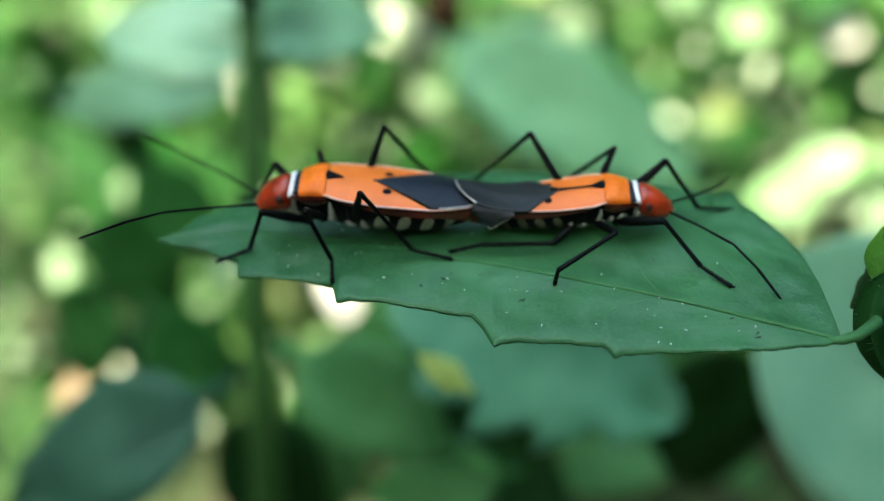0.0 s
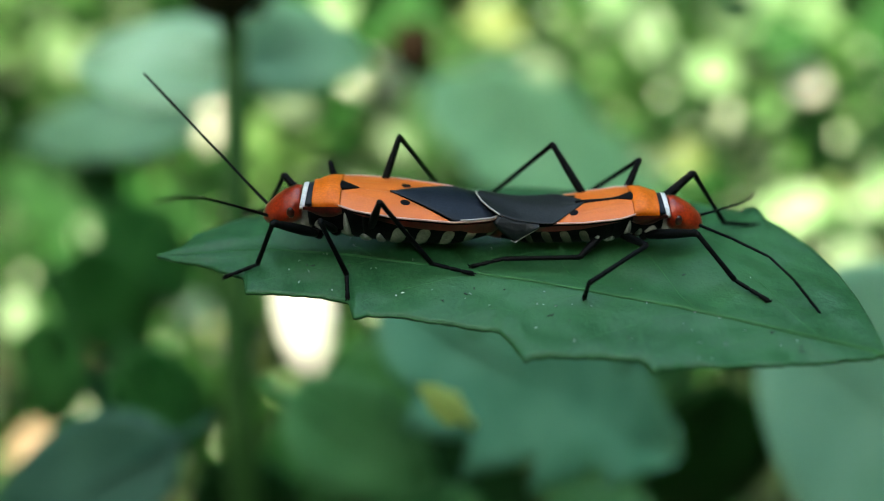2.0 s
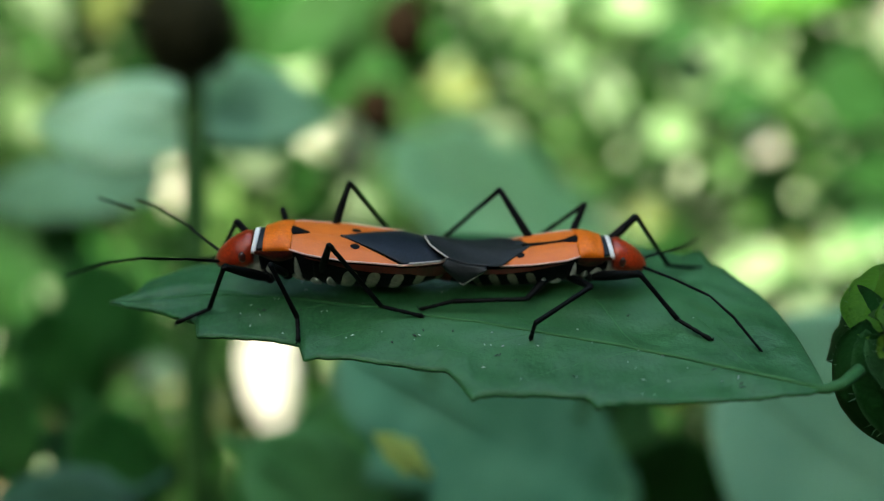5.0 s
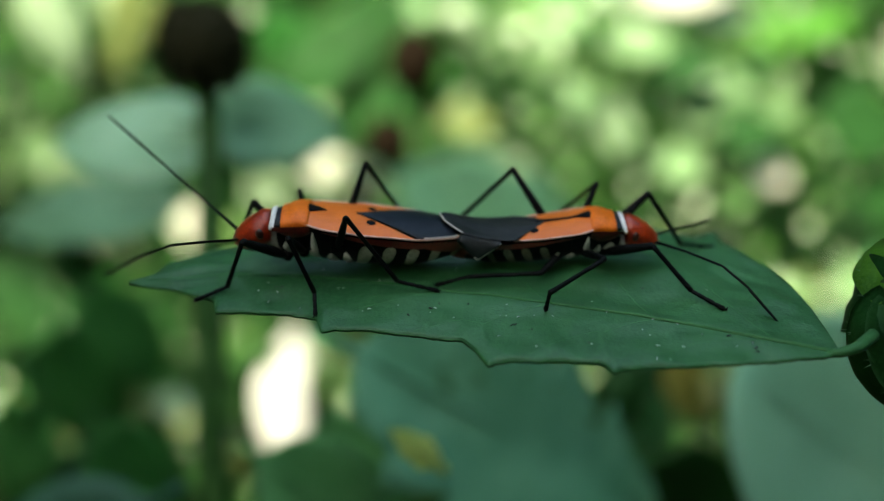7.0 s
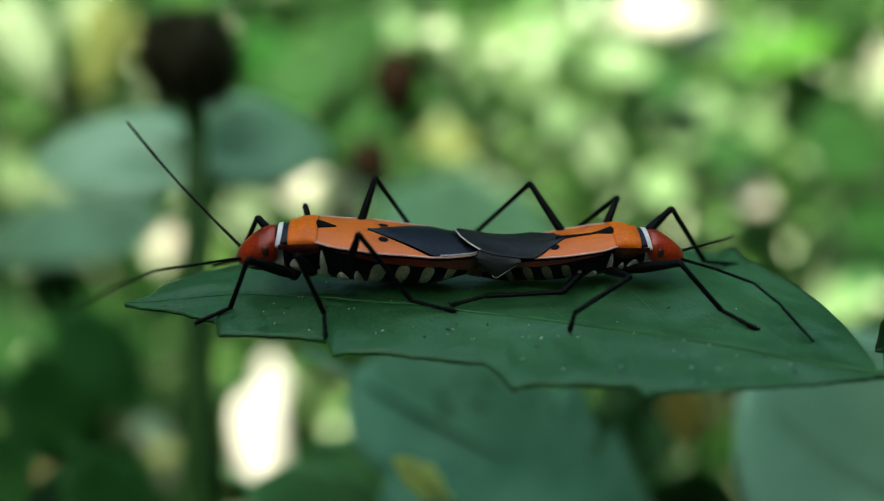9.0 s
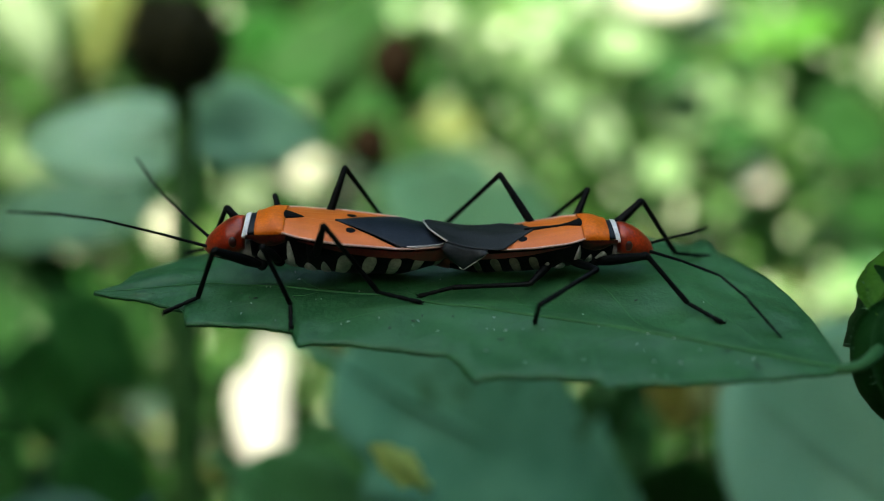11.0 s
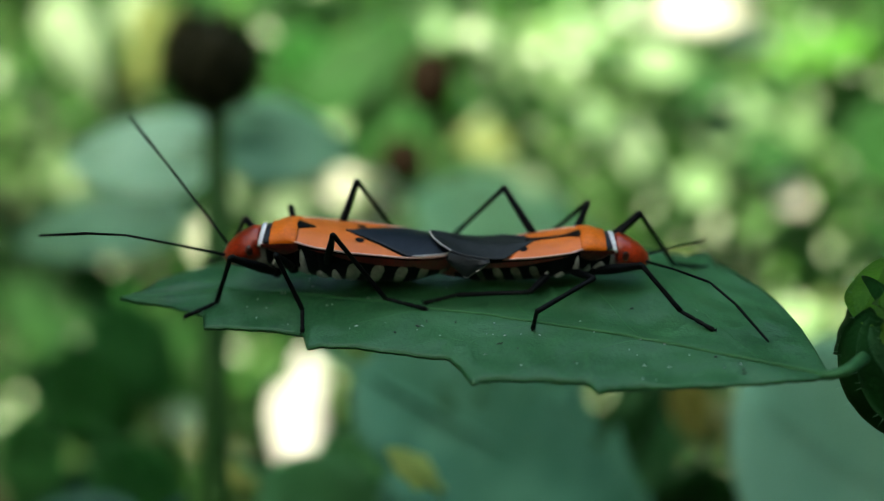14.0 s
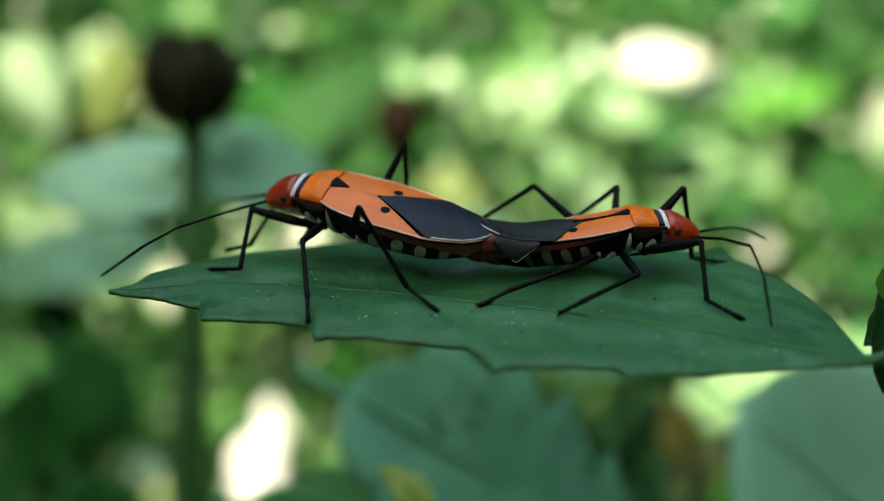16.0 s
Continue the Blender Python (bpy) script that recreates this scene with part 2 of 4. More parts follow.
# ---- the leaf under the insects ----
NEAR_EDGE = [(-2.10, -0.01), (-1.95, -0.06), (-1.90, -0.078), (-1.74, -0.127), (-1.62, -0.20), (-1.50, -0.262), (-1.468, -0.41), (-1.13, -0.44), (-0.97, -0.475), (-0.83, -0.515),
             (-0.785, -0.685), (-0.72, -0.655), (-0.55, -0.66), (-0.37, -0.705), (-0.1, -0.78), (0.065, -0.815), (0.13, -0.93), (0.20, -1.09), (0.245, -1.06), (0.36, -1.05),
             (0.58, -1.06), (0.83, -1.085), (0.865, -1.12), (0.90, -1.195), (0.95, -1.165), (1.05, -1.15), (1.37, -1.14), (1.75, -1.12), (2.13, -1.07), (2.24, -1.04)]  # toothed near margin
FAR_EDGE = [(0, -2.10, 0.0), (0.03, -1.96, 0.10), (0.05, -1.90, 0.25), (0.1, -1.70, 0.40), (0.19, -1.28, 0.605), (0.33, -0.65, 0.765), (0.5, 0.2, 0.86), (0.66, 1.0, 0.80), (0.78, 1.5, 0.63), (0.85, 1.80, 0.50), (0.865, 1.875, 0.485),
            (0.90, 2.0, 0.32), (0.935, 2.14, 0.02), (0.96, 2.205, -0.22), (0.98, 2.24, -0.5), (0.99, 2.245, -0.75), (1, 2.24, -1.04)]
MIDRIB = [(0, -2.10, 0.0), (0.16, -1.40, -0.02), (0.29, -0.83, -0.10), (0.39, -0.40, -0.20), (0.5, 0.05, -0.33), (0.6, 0.5, -0.46), (0.82, 1.41, -0.76), (1, 2.24, -1.04)]


def edge(knots, u):
    us = [k[0] for k in knots]
    return Vector((float(np.interp(u, us, [k[1] for k in knots])), float(np.interp(u, us, [k[2] for k in knots])), 0))


def near_edge(u):
    x = -2.10 + 4.34 * u
    y = line_at(NEAR_EDGE, x)
    return Vector((x, y + 0.004 * math.sin(x * 23) + 0.003 * math.sin(x * 61), 0))


def far_edge(u):
    p = edge(FAR_EDGE, u)
    p.y += 0.018 * abs(math.sin(p.x * 5.2)) * (1 - abs(2 * u - 1) ** 4)
    return p


def leaf_height(x, y, u, v):
    ends = min(1, 6 * u) * min(1, 4 * (1 - u))
    quilt = 0.5 + 0.5 * math.cos(math.tau * (u / 0.15 + 0.20 / 0.15 * abs(v)))      # bulges between the side veins
    a = min(1.0, abs(v))
    z = 0.060 * (1 - a) * ends
    if v > 0:
        # a sharp dip beside the midrib, then the quilted far half
        z += (-0.045 * math.exp(-((a - 0.13) / 0.09) ** 2) + (0.020 + 0.030 * quilt) * math.sin(math.pi * a ** 0.8)) * ends
    else:
        z += 0.010 * quilt * math.sin(math.pi * a) * ends
    if v > 0.8 and 0.84 < u < 0.88:
        z += 0.05 * (v - 0.8) / 0.2 * math.sin(math.pi * (u - 0.84) / 0.04)         # one tooth of the far margin curls up
    return z + 0.008 * noise.noise((x * 4, y * 4, 0.3)) * min(1, 4 * (1 - abs(v)))


def leaf_point(u, v):
    """v from -1 at the near edge over 0 at the midrib to 1 at the far edge."""
    mid = edge(MIDRIB, u)
    side = near_edge(u) if v < 0 else far_edge(u)
    p = mid.lerp(side, abs(v))
    p.z = leaf_height(p.x, p.y, u, v)
    return p


def on_leaf(x, y, over=0.0):
    """A place on the blade at x, y, by its height there."""
    u = min(1.0, max(0.0, (x + 2.10) / 4.34))
    mid, lo, hi = edge(MIDRIB, u).y, near_edge(u).y, far_edge(u).y
    v = (y - mid) / (mid - lo) if y < mid else (y - mid) / (hi - mid)
    v = min(1.0, max(-1.0, v))
    return Vector((x, y, leaf_height(x, y, u, v) + over))


def build_leaf():
    leaf = tagged(new("leaf"), "broad dark green toothed leaf with chewed edge carrying two insects", "leaf")
    blade = shell(lambda u, v: leaf_point(u, 2 * v - 1), 420, 30, 0.022)
    part("blade", blade, LEAF, leaf)
    us = [i / 40 for i in range(41)]
    part("midrib", tube([leaf_point(u, 0) + Vector((0, 0, 0.0)) for u in us], [0.004 + 0.012 * u for u in us], 8), VEIN, leaf, "pale raised midrib")
    for side in (-1, 1):
        for k in range(6):
            u0 = 0.93 - 0.15 * k
            pts = [leaf_point(max(0.02, u0 - 0.20 * s), side * 0.93 * s) + Vector((0, 0, -0.0006)) for s in [i / 14 for i in range(15)]]
            part("side_vein", tube(pts, [0.0024 - 0.0012 * i / 14 for i in range(15)], 6), VEIN, leaf)
    # dark outline added along the near edge, standing for its shaded thickness
    part("margin", tube([leaf_point(0.02 + 0.975 * i / 300, -1) + Vector((0, -0.002, -0.008)) for i in range(301)], [0.0052 + 0.0025 * noise.noise((i * 0.13, 0, 0)) for i in range(301)], 6), DARKBUD, leaf, "thin dark outline added for the shaded leaf edge")
    base = leaf_point(1, 0)
    part("petiole", tube([base + Vector((-0.1, 0.02, -0.02)), base, base + Vector((0.10, 0.03, 0.01)), base + Vector((0.24, 0.14, 0.03))], [0.022, 0.030, 0.034, 0.04], 10), VEIN, leaf, "short green leaf stalk")
    return leaf


leaf = build_leaf()


def specks(name, count, material, label, size, seed):
    """Loose crumbs lying on the blade."""
    rnd = random.Random(seed)
    bm = bmesh.new()
    for _ in range(count):
        p = leaf_point(rnd.uniform(0.2, 0.92), rnd.triangular(-0.95, 0.5, -0.6)) + Vector((0, 0, 0.004))
        a, ln = rnd.uniform(0, math.tau), size * rnd.uniform(0.5, 1.8)
        w = Vector((math.cos(a), math.sin(a), 0)) * ln
        tube([p - w, p + Vector((0, 0, size * 0.4)), p + w * 0.8], [size * 0.25, size * rnd.uniform(0.3, 0.6), size * 0.2], 5, bm)
    return tagged(part(name, bm, material), label, "debris", kind="stuff")


specks("pale_specks", 44, CHAFF, "tiny white crumbs scattered on the leaf", 0.0075, 21)
specks("dark_specks", 16, GRIT, "tiny black droppings scattered on the leaf", 0.010, 22)


# ---- the insects ----
RIM_Z = [(0, 0.330), (0.25, 0.350), (0.5, 0.386), (0.9, 0.440), (1.06, 0.470), (1.25, 0.43)]
RIM_W = {0: [(0, 0.03), (0.03, 0.085), (0.12, 0.15), (0.35, 0.218), (0.7, 0.238), (0.95, 0.212), (1.06, 0.175), (1.25, 0.128)],   # broad, round wing tip
         1: [(0, 0.02), (0.03, 0.05), (0.12, 0.088), (0.35, 0.140), (0.7, 0.200), (0.95, 0.205), (1.06, 0.175), (1.25, 0.128)]}  # slimmer, with the ruffled tip
BELLY = [(0, 0.06), (0.1, 0.14), (0.35, 0.225), (0.6, 0.252), (0.9, 0.26), (1.1, 0.245), (1.25, 0.165)]


def build_bug(root, s, lift, droop, legs, label, bands, reach=1.0):
    """One insect with X forward, on its own base. s: size; lift: body height offset; droop: a wing tip hanging aside."""
    bug = tagged(new("cotton_bug"), label, "insect", "mating insects")
    bug.matrix_basis = root
    rim_w = RIM_W[droop]

    def top(x, y, raise_=0.0):
        w = line_at(rim_w, x)
        q = min(1.0, abs(y) / max(w, 1e-3))
        return Vector((x, y, line_at(RIM_Z, x) + 0.033 * (1 - q * q) * min(1, x * 6) + lift + raise_)) * 1.0

    def sized(v):
        return Vector((v[0] * s, v[1] * s, v[2] * s))

    def hull(x, a):
        """The body's side and belly: a from 0 at one rim over the belly to 1."""
        w, d = line_at(rim_w, x) * 0.97, line_at(BELLY, x) * (0.84 if droop else 1.0)
        th = a * math.pi
        c, n = math.cos(th), math.sin(th)
        y = w * math.copysign(abs(c) ** 0.8, c)
        return Vector((x, y, line_at(RIM_Z, x) - 0.012 - d * n ** 0.9 + lift))

    # abdomen and thorax below the wings
    bm, rows = grid(lambda u, v: sized(hull(0.03 + 0.87 * u, v)), 44, 24)
    for r in (rows[0], rows[-1]):
        bm.faces.new(r)
    part("abdomen", bm, BLACK, bug, "black abdomen with red flank and pale bands")
    bm, rows = grid(lambda u, v: sized(hull(0.86 + 0.38 * u, v) * 1.0 + Vector((0, 0, 0.004 * math.sin(u * 18)))), 24, 24)
    for r in (rows[0], rows[-1]):
        bm.faces.new(r)
    part("thorax", bm, BLACK, bug, "black thorax")
    # red strip along each flank, pale bands under it
    for side in (0, 1):
        def flank(x, a, out):
            p = hull(x, a if side == 0 else 1 - a)
            mid = Vector((x, 0, p.z + 0.02))
            return sized(p + (p - mid).normalized() * out)
        def strip(u, v):
            x = 0.02 + 0.93 * u
            return flank(x, (0.055 * min(1, (0.97 - x) / 0.45) + 0.20 * max(0, 1 - x / 0.3)) * v, 0.007)
        part("flank_stripe", grid(strip, 30, 5)[0], DEEPRED, bug, "dark red flank stripe")
        for x0, wide in bands:
            def band(u, v, x0=x0, wide=wide):
                r, a = math.sqrt(u), v * math.tau
                c, n = math.cos(a), math.sin(a)
                c, n = math.copysign(abs(c) ** 0.6, c), math.copysign(abs(n) ** 0.6, n)
                return flank(x0 + (1.12 * wide - 0.30 * wide * n) * r * c + 0.030 * r * n, 0.215 + 0.155 * r * n, 0.004 * (1 - r ** 6) + 0.0005)
            bm, _ = grid(band, 5, 18, close_v=True)
            part("pale_band", bm, DULL if droop else CREAM, bug, "dull olive-grey abdominal band" if droop else "grey-white abdominal band")
        # cream plates above the leg bases, flared below
        for x0, a0, rx, ra in ((0.795, 0.26, 0.034, 0.11), (0.89, 0.28, 0.042, 0.09), (1.00, 0.17, 0.026, 0.15), (1.005, 0.30, 0.050, 0.08), (1.085, 0.26, 0.026, 0.10), (1.165, 0.25, 0.050, 0.12)):
            def plate(u, v, x0=x0, a0=a0, rx=rx, ra=ra):
                r, a = math.sqrt(u), v * math.tau
                n = math.sin(a)
                return flank(x0 + rx * r * math.cos(a) * (0.85 + 0.25 * n) - 0.006 * r * n, a0 + ra * r * n, 0.016 * (1 - r ** 4) + 0.001)
            part("pale_coxal_plate", grid(plate, 4, 16, close_v=True)[0], PLATE, bug, "cream plate above the leg base")
        # maroon side of the shield
        def cheek(u, v, side=side):
            sg = 1 if side == 0 else -1
            x = 1.02 + 0.245 * u
            z = 0.472 - 0.030 * u - (0.040 + 0.045 * math.sin(math.pi * min(1, 0.12 + u))) * v
            w = 0.200 - 0.058 * u
            return sized((x, sg * (w + 0.012 * math.sin(math.pi * v) - 0.02 * v), z + lift))
        part("shield_flank", grid(cheek, 12, 6)[0], MAROON, bug, "dark maroon flank below the shield")
    part("genital_tip", tube([sized((x, 0, 0.288 + lift)) for x in (-0.075, -0.06, -0.01, 0.03, 0.036, 0.10, 0.16)], [r * s for r in (0.018, 0.046, 0.064, 0.074, 0.068, 0.088, 0.10)], 14), TAIL, bug, "reddish brown abdomen tip")

    # wings: two leathery orange halves, then the dark overlapping membrane
    slant = 0.24 if droop else 0.375   # how far back the orange runs along the rim

    for side in (-1, 1):
        def corium(u, v, side=side):
            y0 = v
            x1 = 1.07 - 0.10 * max(0, 1 - v * 5)
            w = lambda x: line_at(rim_w, x) * 1.02
            lo = 0.73 - slant * v
            x = lo + (x1 - lo) * u
            y = w(x) * v
            ridge = 0.0012 * math.exp(-((v - 0.30 - 0.25 * (1 - u)) / 0.05) ** 2) + 0.001 * math.exp(-((v - 0.66) / 0.08) ** 2)
            return sized(top(x, side * y, 0.012 + ridge))
        part("forewing", shell(corium, 30, 36, 0.008 * s), ORANGE, bug, "leathery orange forewing")
        spot_at = (0.64, side * 0.105)
        def spot(u, v, c=spot_at):
            r, a = math.sqrt(u), v * math.tau
            return sized(top(c[0] + 0.030 * r * math.cos(a), c[1] + 0.028 * r * math.sin(a), 0.0165 + 0.003 * (1 - r)))
        part("wing_spot", grid(spot, 4, 18, close_v=True)[0], BLACK, bug, "black wing spot")
        rim = [top(x, side * line_at(rim_w, x) * 1.03, 0.010) for x in [(0.5 if droop and side < 0 else 0.02) * (1 - i / 30) + 1.04 * i / 30 for i in range(31)]]
        part("wing_rim", tube([sized(p) for p in rim], [0.007 * s] * 31, 6), RIM, bug, "pale pink wing rim")

    def membrane(u, v):
        # u from the front point to the tip, v across
        x = 0.735 - 0.745 * u
        cap = max(0.004, (0.735 - x) * 0.205 / slant)
        if droop:
            # a folded tip, rounded obliquely, riding over the other insect's
            near = -min(cap, -line_at([(-0.01, 0.03), (0.02, -0.06), (0.07, -0.12), (0.14, -0.175), (0.25, -0.195), (0.5, -0.20)], x))
            away = min(cap, line_at([(-0.01, 0.05), (0.02, 0.09), (0.1, 0.115), (0.3, 0.15), (0.5, 0.19)], x))
            y = near + (away - near) * v
            tail = max(0.0, 1 - max(x, 0) / 0.5)
            return sized((x, y, line_at(RIM_Z, x) + lift + 0.019 + 0.033 * (1 - (y / 0.26) ** 2) + 0.135 * tail ** 1.4 + 0.004 * math.sin(v * 9 + x * 8)))
        w = min(line_at(rim_w, max(x, 0)) * 1.02, cap)
        return sized(top(max(x, 0.0), (2 * v - 1) * w, 0.019 + 0.006 * math.sin(v * 3.14)) + Vector((min(x, 0), 0, 0)))
    part("wing_membrane", shell(membrane, 40, 18, 0.006 * s), SMOKY if droop else SLATE, bug, "smoky dark grey wing membrane" if droop else "smooth slate-black wing membrane")
    if droop:
        rim_line = [(0.80 + 0.20 * i / 10, 0.0) for i in range(11)] + [(1.0, i / 10) for i in range(1, 11)]
    else:
        rim_line = [(1.0, 0.8 + 0.2 * i / 4) for i in range(5)] + [(1 - 0.42 * i / 12, 1.0) for i in range(1, 13)]
    tip = [membrane(u, v) + Vector((0, 0, 0.002)) for u, v in rim_line]
    part("membrane_edge", tube(tip, [0.0065 * s] * len(tip), 6), EDGE, bug, "thin white membrane edge")

    if droop:
        def flap(u, w):
            # the crumpled corner of the membrane hangs down over the flank
            p = membrane((0.735 - 0.13 - 0.27 * u) / 0.745, 0.0)
            fall = 0.150 * max(0.02, min((u + 0.12) / 0.60, (1 - u) / 0.52)) ** 0.85
            return p + Vector((-0.035 * w * (1 - u), -0.035 * math.sin(2.2 * w) - 0.008 * math.sin(7 * u) * w, -fall * w - 0.006)) * s
        part("wing_flap", shell(flap, 18, 8, 0.004 * s), SMOKY, bug, "crumpled smoky flap of the wing tip")
        hem = [flap(0.40 + 0.60 * i / 12, 1.0) for i in range(13)]
        part("flap_hem", tube(hem, [0.0045 * s] * 13, 6), EDGE, bug, "pale hem of the hanging wing tip")
        part("wing_seam", tube([sized(top(x, 0.012 * (0.95 - x), 0.014)) for x in (0.66, 0.74, 0.82, 0.90, 0.95)], [0.020 * s, 0.016 * s, 0.011 * s, 0.010 * s, 0.013 * s], 6), BLACK, bug, "dark seam between the wings")

    # scutellum, pronotum, collar
    def scut(u, v):
        x = 1.05 - 0.125 * u
        return sized(top(x, (2 * v - 1) * 0.060 * (1 - u) ** 0.9, 0.019 + 0.004 * (1 - u)))
    part("scutellum", shell(scut, 10, 8, 0.01 * s), BLACK, bug, "black triangular scutellum")

    def ring_pro(u, v, x0, x1, z0, z1, w0, w1, h0, h1, bulge=0.0):
        x = x0 + (x1 - x0) * u
        w, z, h = w0 + (w1 - w0) * u, z0 + (z1 - z0) * u, h0 + (h1 - h0) * u
        th = math.pi * v
        bl = bulge * math.sin(math.pi * min(1, u * 1.2)) if bulge else 0
        return sized((x, w * math.cos(th) * (1 + 0.1 * math.sin(th)), z + lift + (h + bl) * math.sin(th) ** 0.8))
    part("pronotum", shell(lambda u, v: ring_pro(u, v, 1.03, 1.208, 0.462, 0.434, 0.184, 0.152, 0.056, 0.074, 0.020), 14, 22, 0.008 * s), PRONOTUM, bug, "bright amber-orange shield behind the head")
    part("front_band", shell(lambda u, v: ring_pro(u, 0.2 + 0.6 * v, 1.19, 1.272, 0.362, 0.355, 0.158, 0.142, 0.145, 0.143), 6, 22, 0.01 * s), SLATE, bug, "slate-black band on the shield front")
    part("white_collar", shell(lambda u, v: ring_pro(u, 0.15 + 0.7 * v, 1.272, 1.302, 0.352, 0.352, 0.146, 0.138, 0.160, 0.154) - sized((0.032 * math.sin(math.pi * (0.15 + 0.7 * v)), 0, 0)), 5, 22, 0.018 * s), WHITE, bug, "chalk-white collar behind the head")

    # head: a drawn-out red oval, bulging at the eyes
    def head(u, v):
        x = 1.285 + 0.255 * u
        r = [(0, 0.110), (0.15, 0.124), (0.4, 0.120), (0.62, 0.104), (0.8, 0.082), (0.92, 0.057), (1, 0.014)]
        rr, th = line_at(r, u), v * math.tau
        zc = 0.392 - 0.100 * u ** 1.2 + lift
        low = 0.92 if math.sin(th) < 0 else 1.0   # flatter below
        return sized((x + 0.02 * min(0, math.sin(th)) * u, rr * math.cos(th) * 1.02, zc + rr * math.sin(th) * 0.96 * low))
    bm, rows = grid(head, 22, 20, close_v=True)
    bm.faces.new(rows[0])
    bm.faces.new(rows[-1])
    hd = part("head", bm, RED, bug, "glossy red head")
    for side in (-1, 1):
        bm = bmesh.new()
        bmesh.ops.create_icosphere(bm, subdivisions=3, radius=0.030 * s)
        bmesh.ops.scale(bm, vec=(0.9, 0.6, 1.2), verts=bm.verts)
        bmesh.ops.translate(bm, vec=sized((1.345, side * 0.116, 0.385 + lift)), verts=bm.verts)
        part("eye", bm, EYE, hd, "dark red-black compound eye")
    beak = [sized(p) for p in ((1.50, 0, 0.26 + lift), (1.42, 0, 0.235 + lift), (1.25, 0, 0.215 + lift), (1.05, 0, 0.20 + lift))]
    part("beak", tube(beak, [0.022 * s, 0.024 * s, 0.018 * s, 0.010 * s], 8), DEEPRED, hd, "dark red folded beak")
    part("throat", tube([sized((1.47, 0, 0.262 + lift)), sized((1.36, 0, 0.272 + lift)), sized((1.20, 0, 0.29 + lift))], [0.020 * s, 0.050 * s, 0.085 * s], 10), PLATE, hd, "pale cream throat")

    # legs: thigh, shin and foot on a short hip
    inv = root.inverted()
    limbs = []
    for k, (hip, knee, ankle, claw) in enumerate(legs):
        thick = 1.45 if k % 3 == 0 else 1.18   # forelegs have stouter thighs
        joints = [inv @ (Vector(p) * CM) / CM for p in (hip, knee, ankle, claw)]
        h = joints[0]
        inner = Vector((h.x, h.y * 0.35, h.z + 0.02))
        coxa = part("leg", tube([inner - h, (inner - h) * 0.4, Vector((0, 0, 0)), (joints[1] - h) * 0.06], [0.04, 0.050, 0.038, 0.022], 10), LEG, bug, "slender black leg", at=cmpose(h))
        lens = [(b_ - a).length for a, b_ in zip(joints, joints[1:])]
        fe = part("thigh", tube([(0, 0, lens[0] * k) for k in (0, 0.08, 0.3, 0.6, 0.9, 0.98, 1.02)], [thick * r for r in (0.013, 0.019, 0.023, 0.021, 0.016, 0.017, 0.010)], 10), LEG, coxa)
        ti = part("shin", tube([(0, 0, lens[1] * k) for k in (-0.015, 0.02, 0.1, 0.5, 0.92, 1.0, 1.01)], [0.014, 0.018, 0.0155, 0.0145, 0.0165, 0.0165, 0.009], 10), LEG, coxa)
        ft = tube([(0, 0, lens[2] * k) for k in (-0.02, 0.05, 0.38, 0.43, 0.48, 0.66, 0.70, 0.74, 0.97, 1.0)], [0.009, 0.0125, 0.0135, 0.0095, 0.0135, 0.0135, 0.0095, 0.0135, 0.016, 0.008], 9)
        for w in (-1, 1):
            tube([(0, 0, lens[2] * 0.96), (0.012 * w, 0.006, lens[2] + 0.012), (0.020 * w, 0.016, lens[2] + 0.010)], [0.006, 0.004, 0.0015], 6, ft)
        limbs.append((h, joints, lens, fe, ti, part("foot", ft, LEG, coxa)))
    # feelers: four joints each
    feelers = []
    for side in (-1, 1):
        extent = reach * (0.72 if droop and side > 0 else 1.0)
        base = sized((1.485, side * 0.045, 0.315 + lift))
        scape = part("antenna", tube([(0, 0, -0.02), (0, 0, 0.0), (0, 0, 0.02)], [0.014, 0.016, 0.012], 8), RED, bug, "thin dark four-jointed antenna", at=cmpose(base))
        segs = []
        for length, r0, r1 in ((0.33, 0.011, 0.0085), (0.33, 0.0085, 0.0085), (0.26, 0.0075, 0.0085), (0.36, 0.010, 0.0075)):
            length *= extent
            bm = tube([(0, 0, length * k) for k in (-0.01, 0.03, 0.5, 0.96, 1.01)], [r0 * 0.7, r0, (r0 + r1) / 2, r1, r1 * 0.6], 8)
            segs.append((length, part("antenna_joint", bm, LEG, scape)))
        feelers.append((base, segs))
    return bug, limbs, feelers


def limb_turn(rest, way):
    """The turn that lays +z along way, by the least swing from the rest direction."""
    return rest.rotation_difference(way) @ Vector((0, 0, 1)).rotation_difference(rest)


# joints of each leg at rest: hip, knee, ankle, claw
LEFT_LEGS = [
    ((-1.04, -0.10, 0.22), (-1.275, -0.315, 0.43), (-1.423, -0.201, 0.06), (-1.626, -0.273, 0.01)),
    ((-0.925, -0.12, 0.257), (-0.985, -0.37, 0.475), (-0.846, -0.379, 0.10), (-0.836, -0.507, 0.01)),
    ((-0.721, -0.12, 0.235), (-0.628, -0.36, 0.601), (-0.329, -0.315, 0.08), (-0.071, -0.325, 0.01)),
    ((-1.04, 0.10, 0.22), (-1.275, 0.24, 0.455), (-1.45, 0.45, 0.07), (-1.62, 0.50, 0.01)),
    ((-0.90, 0.12, 0.26), (-0.983, 0.33, 0.494), (-0.95, 0.60, 0.08), (-0.98, 0.74, 0.01)),
    ((-0.70, 0.12, 0.25), (-0.535, 0.36, 0.661), (-0.25, 0.62, 0.08), (-0.10, 0.70, 0.01)),
]
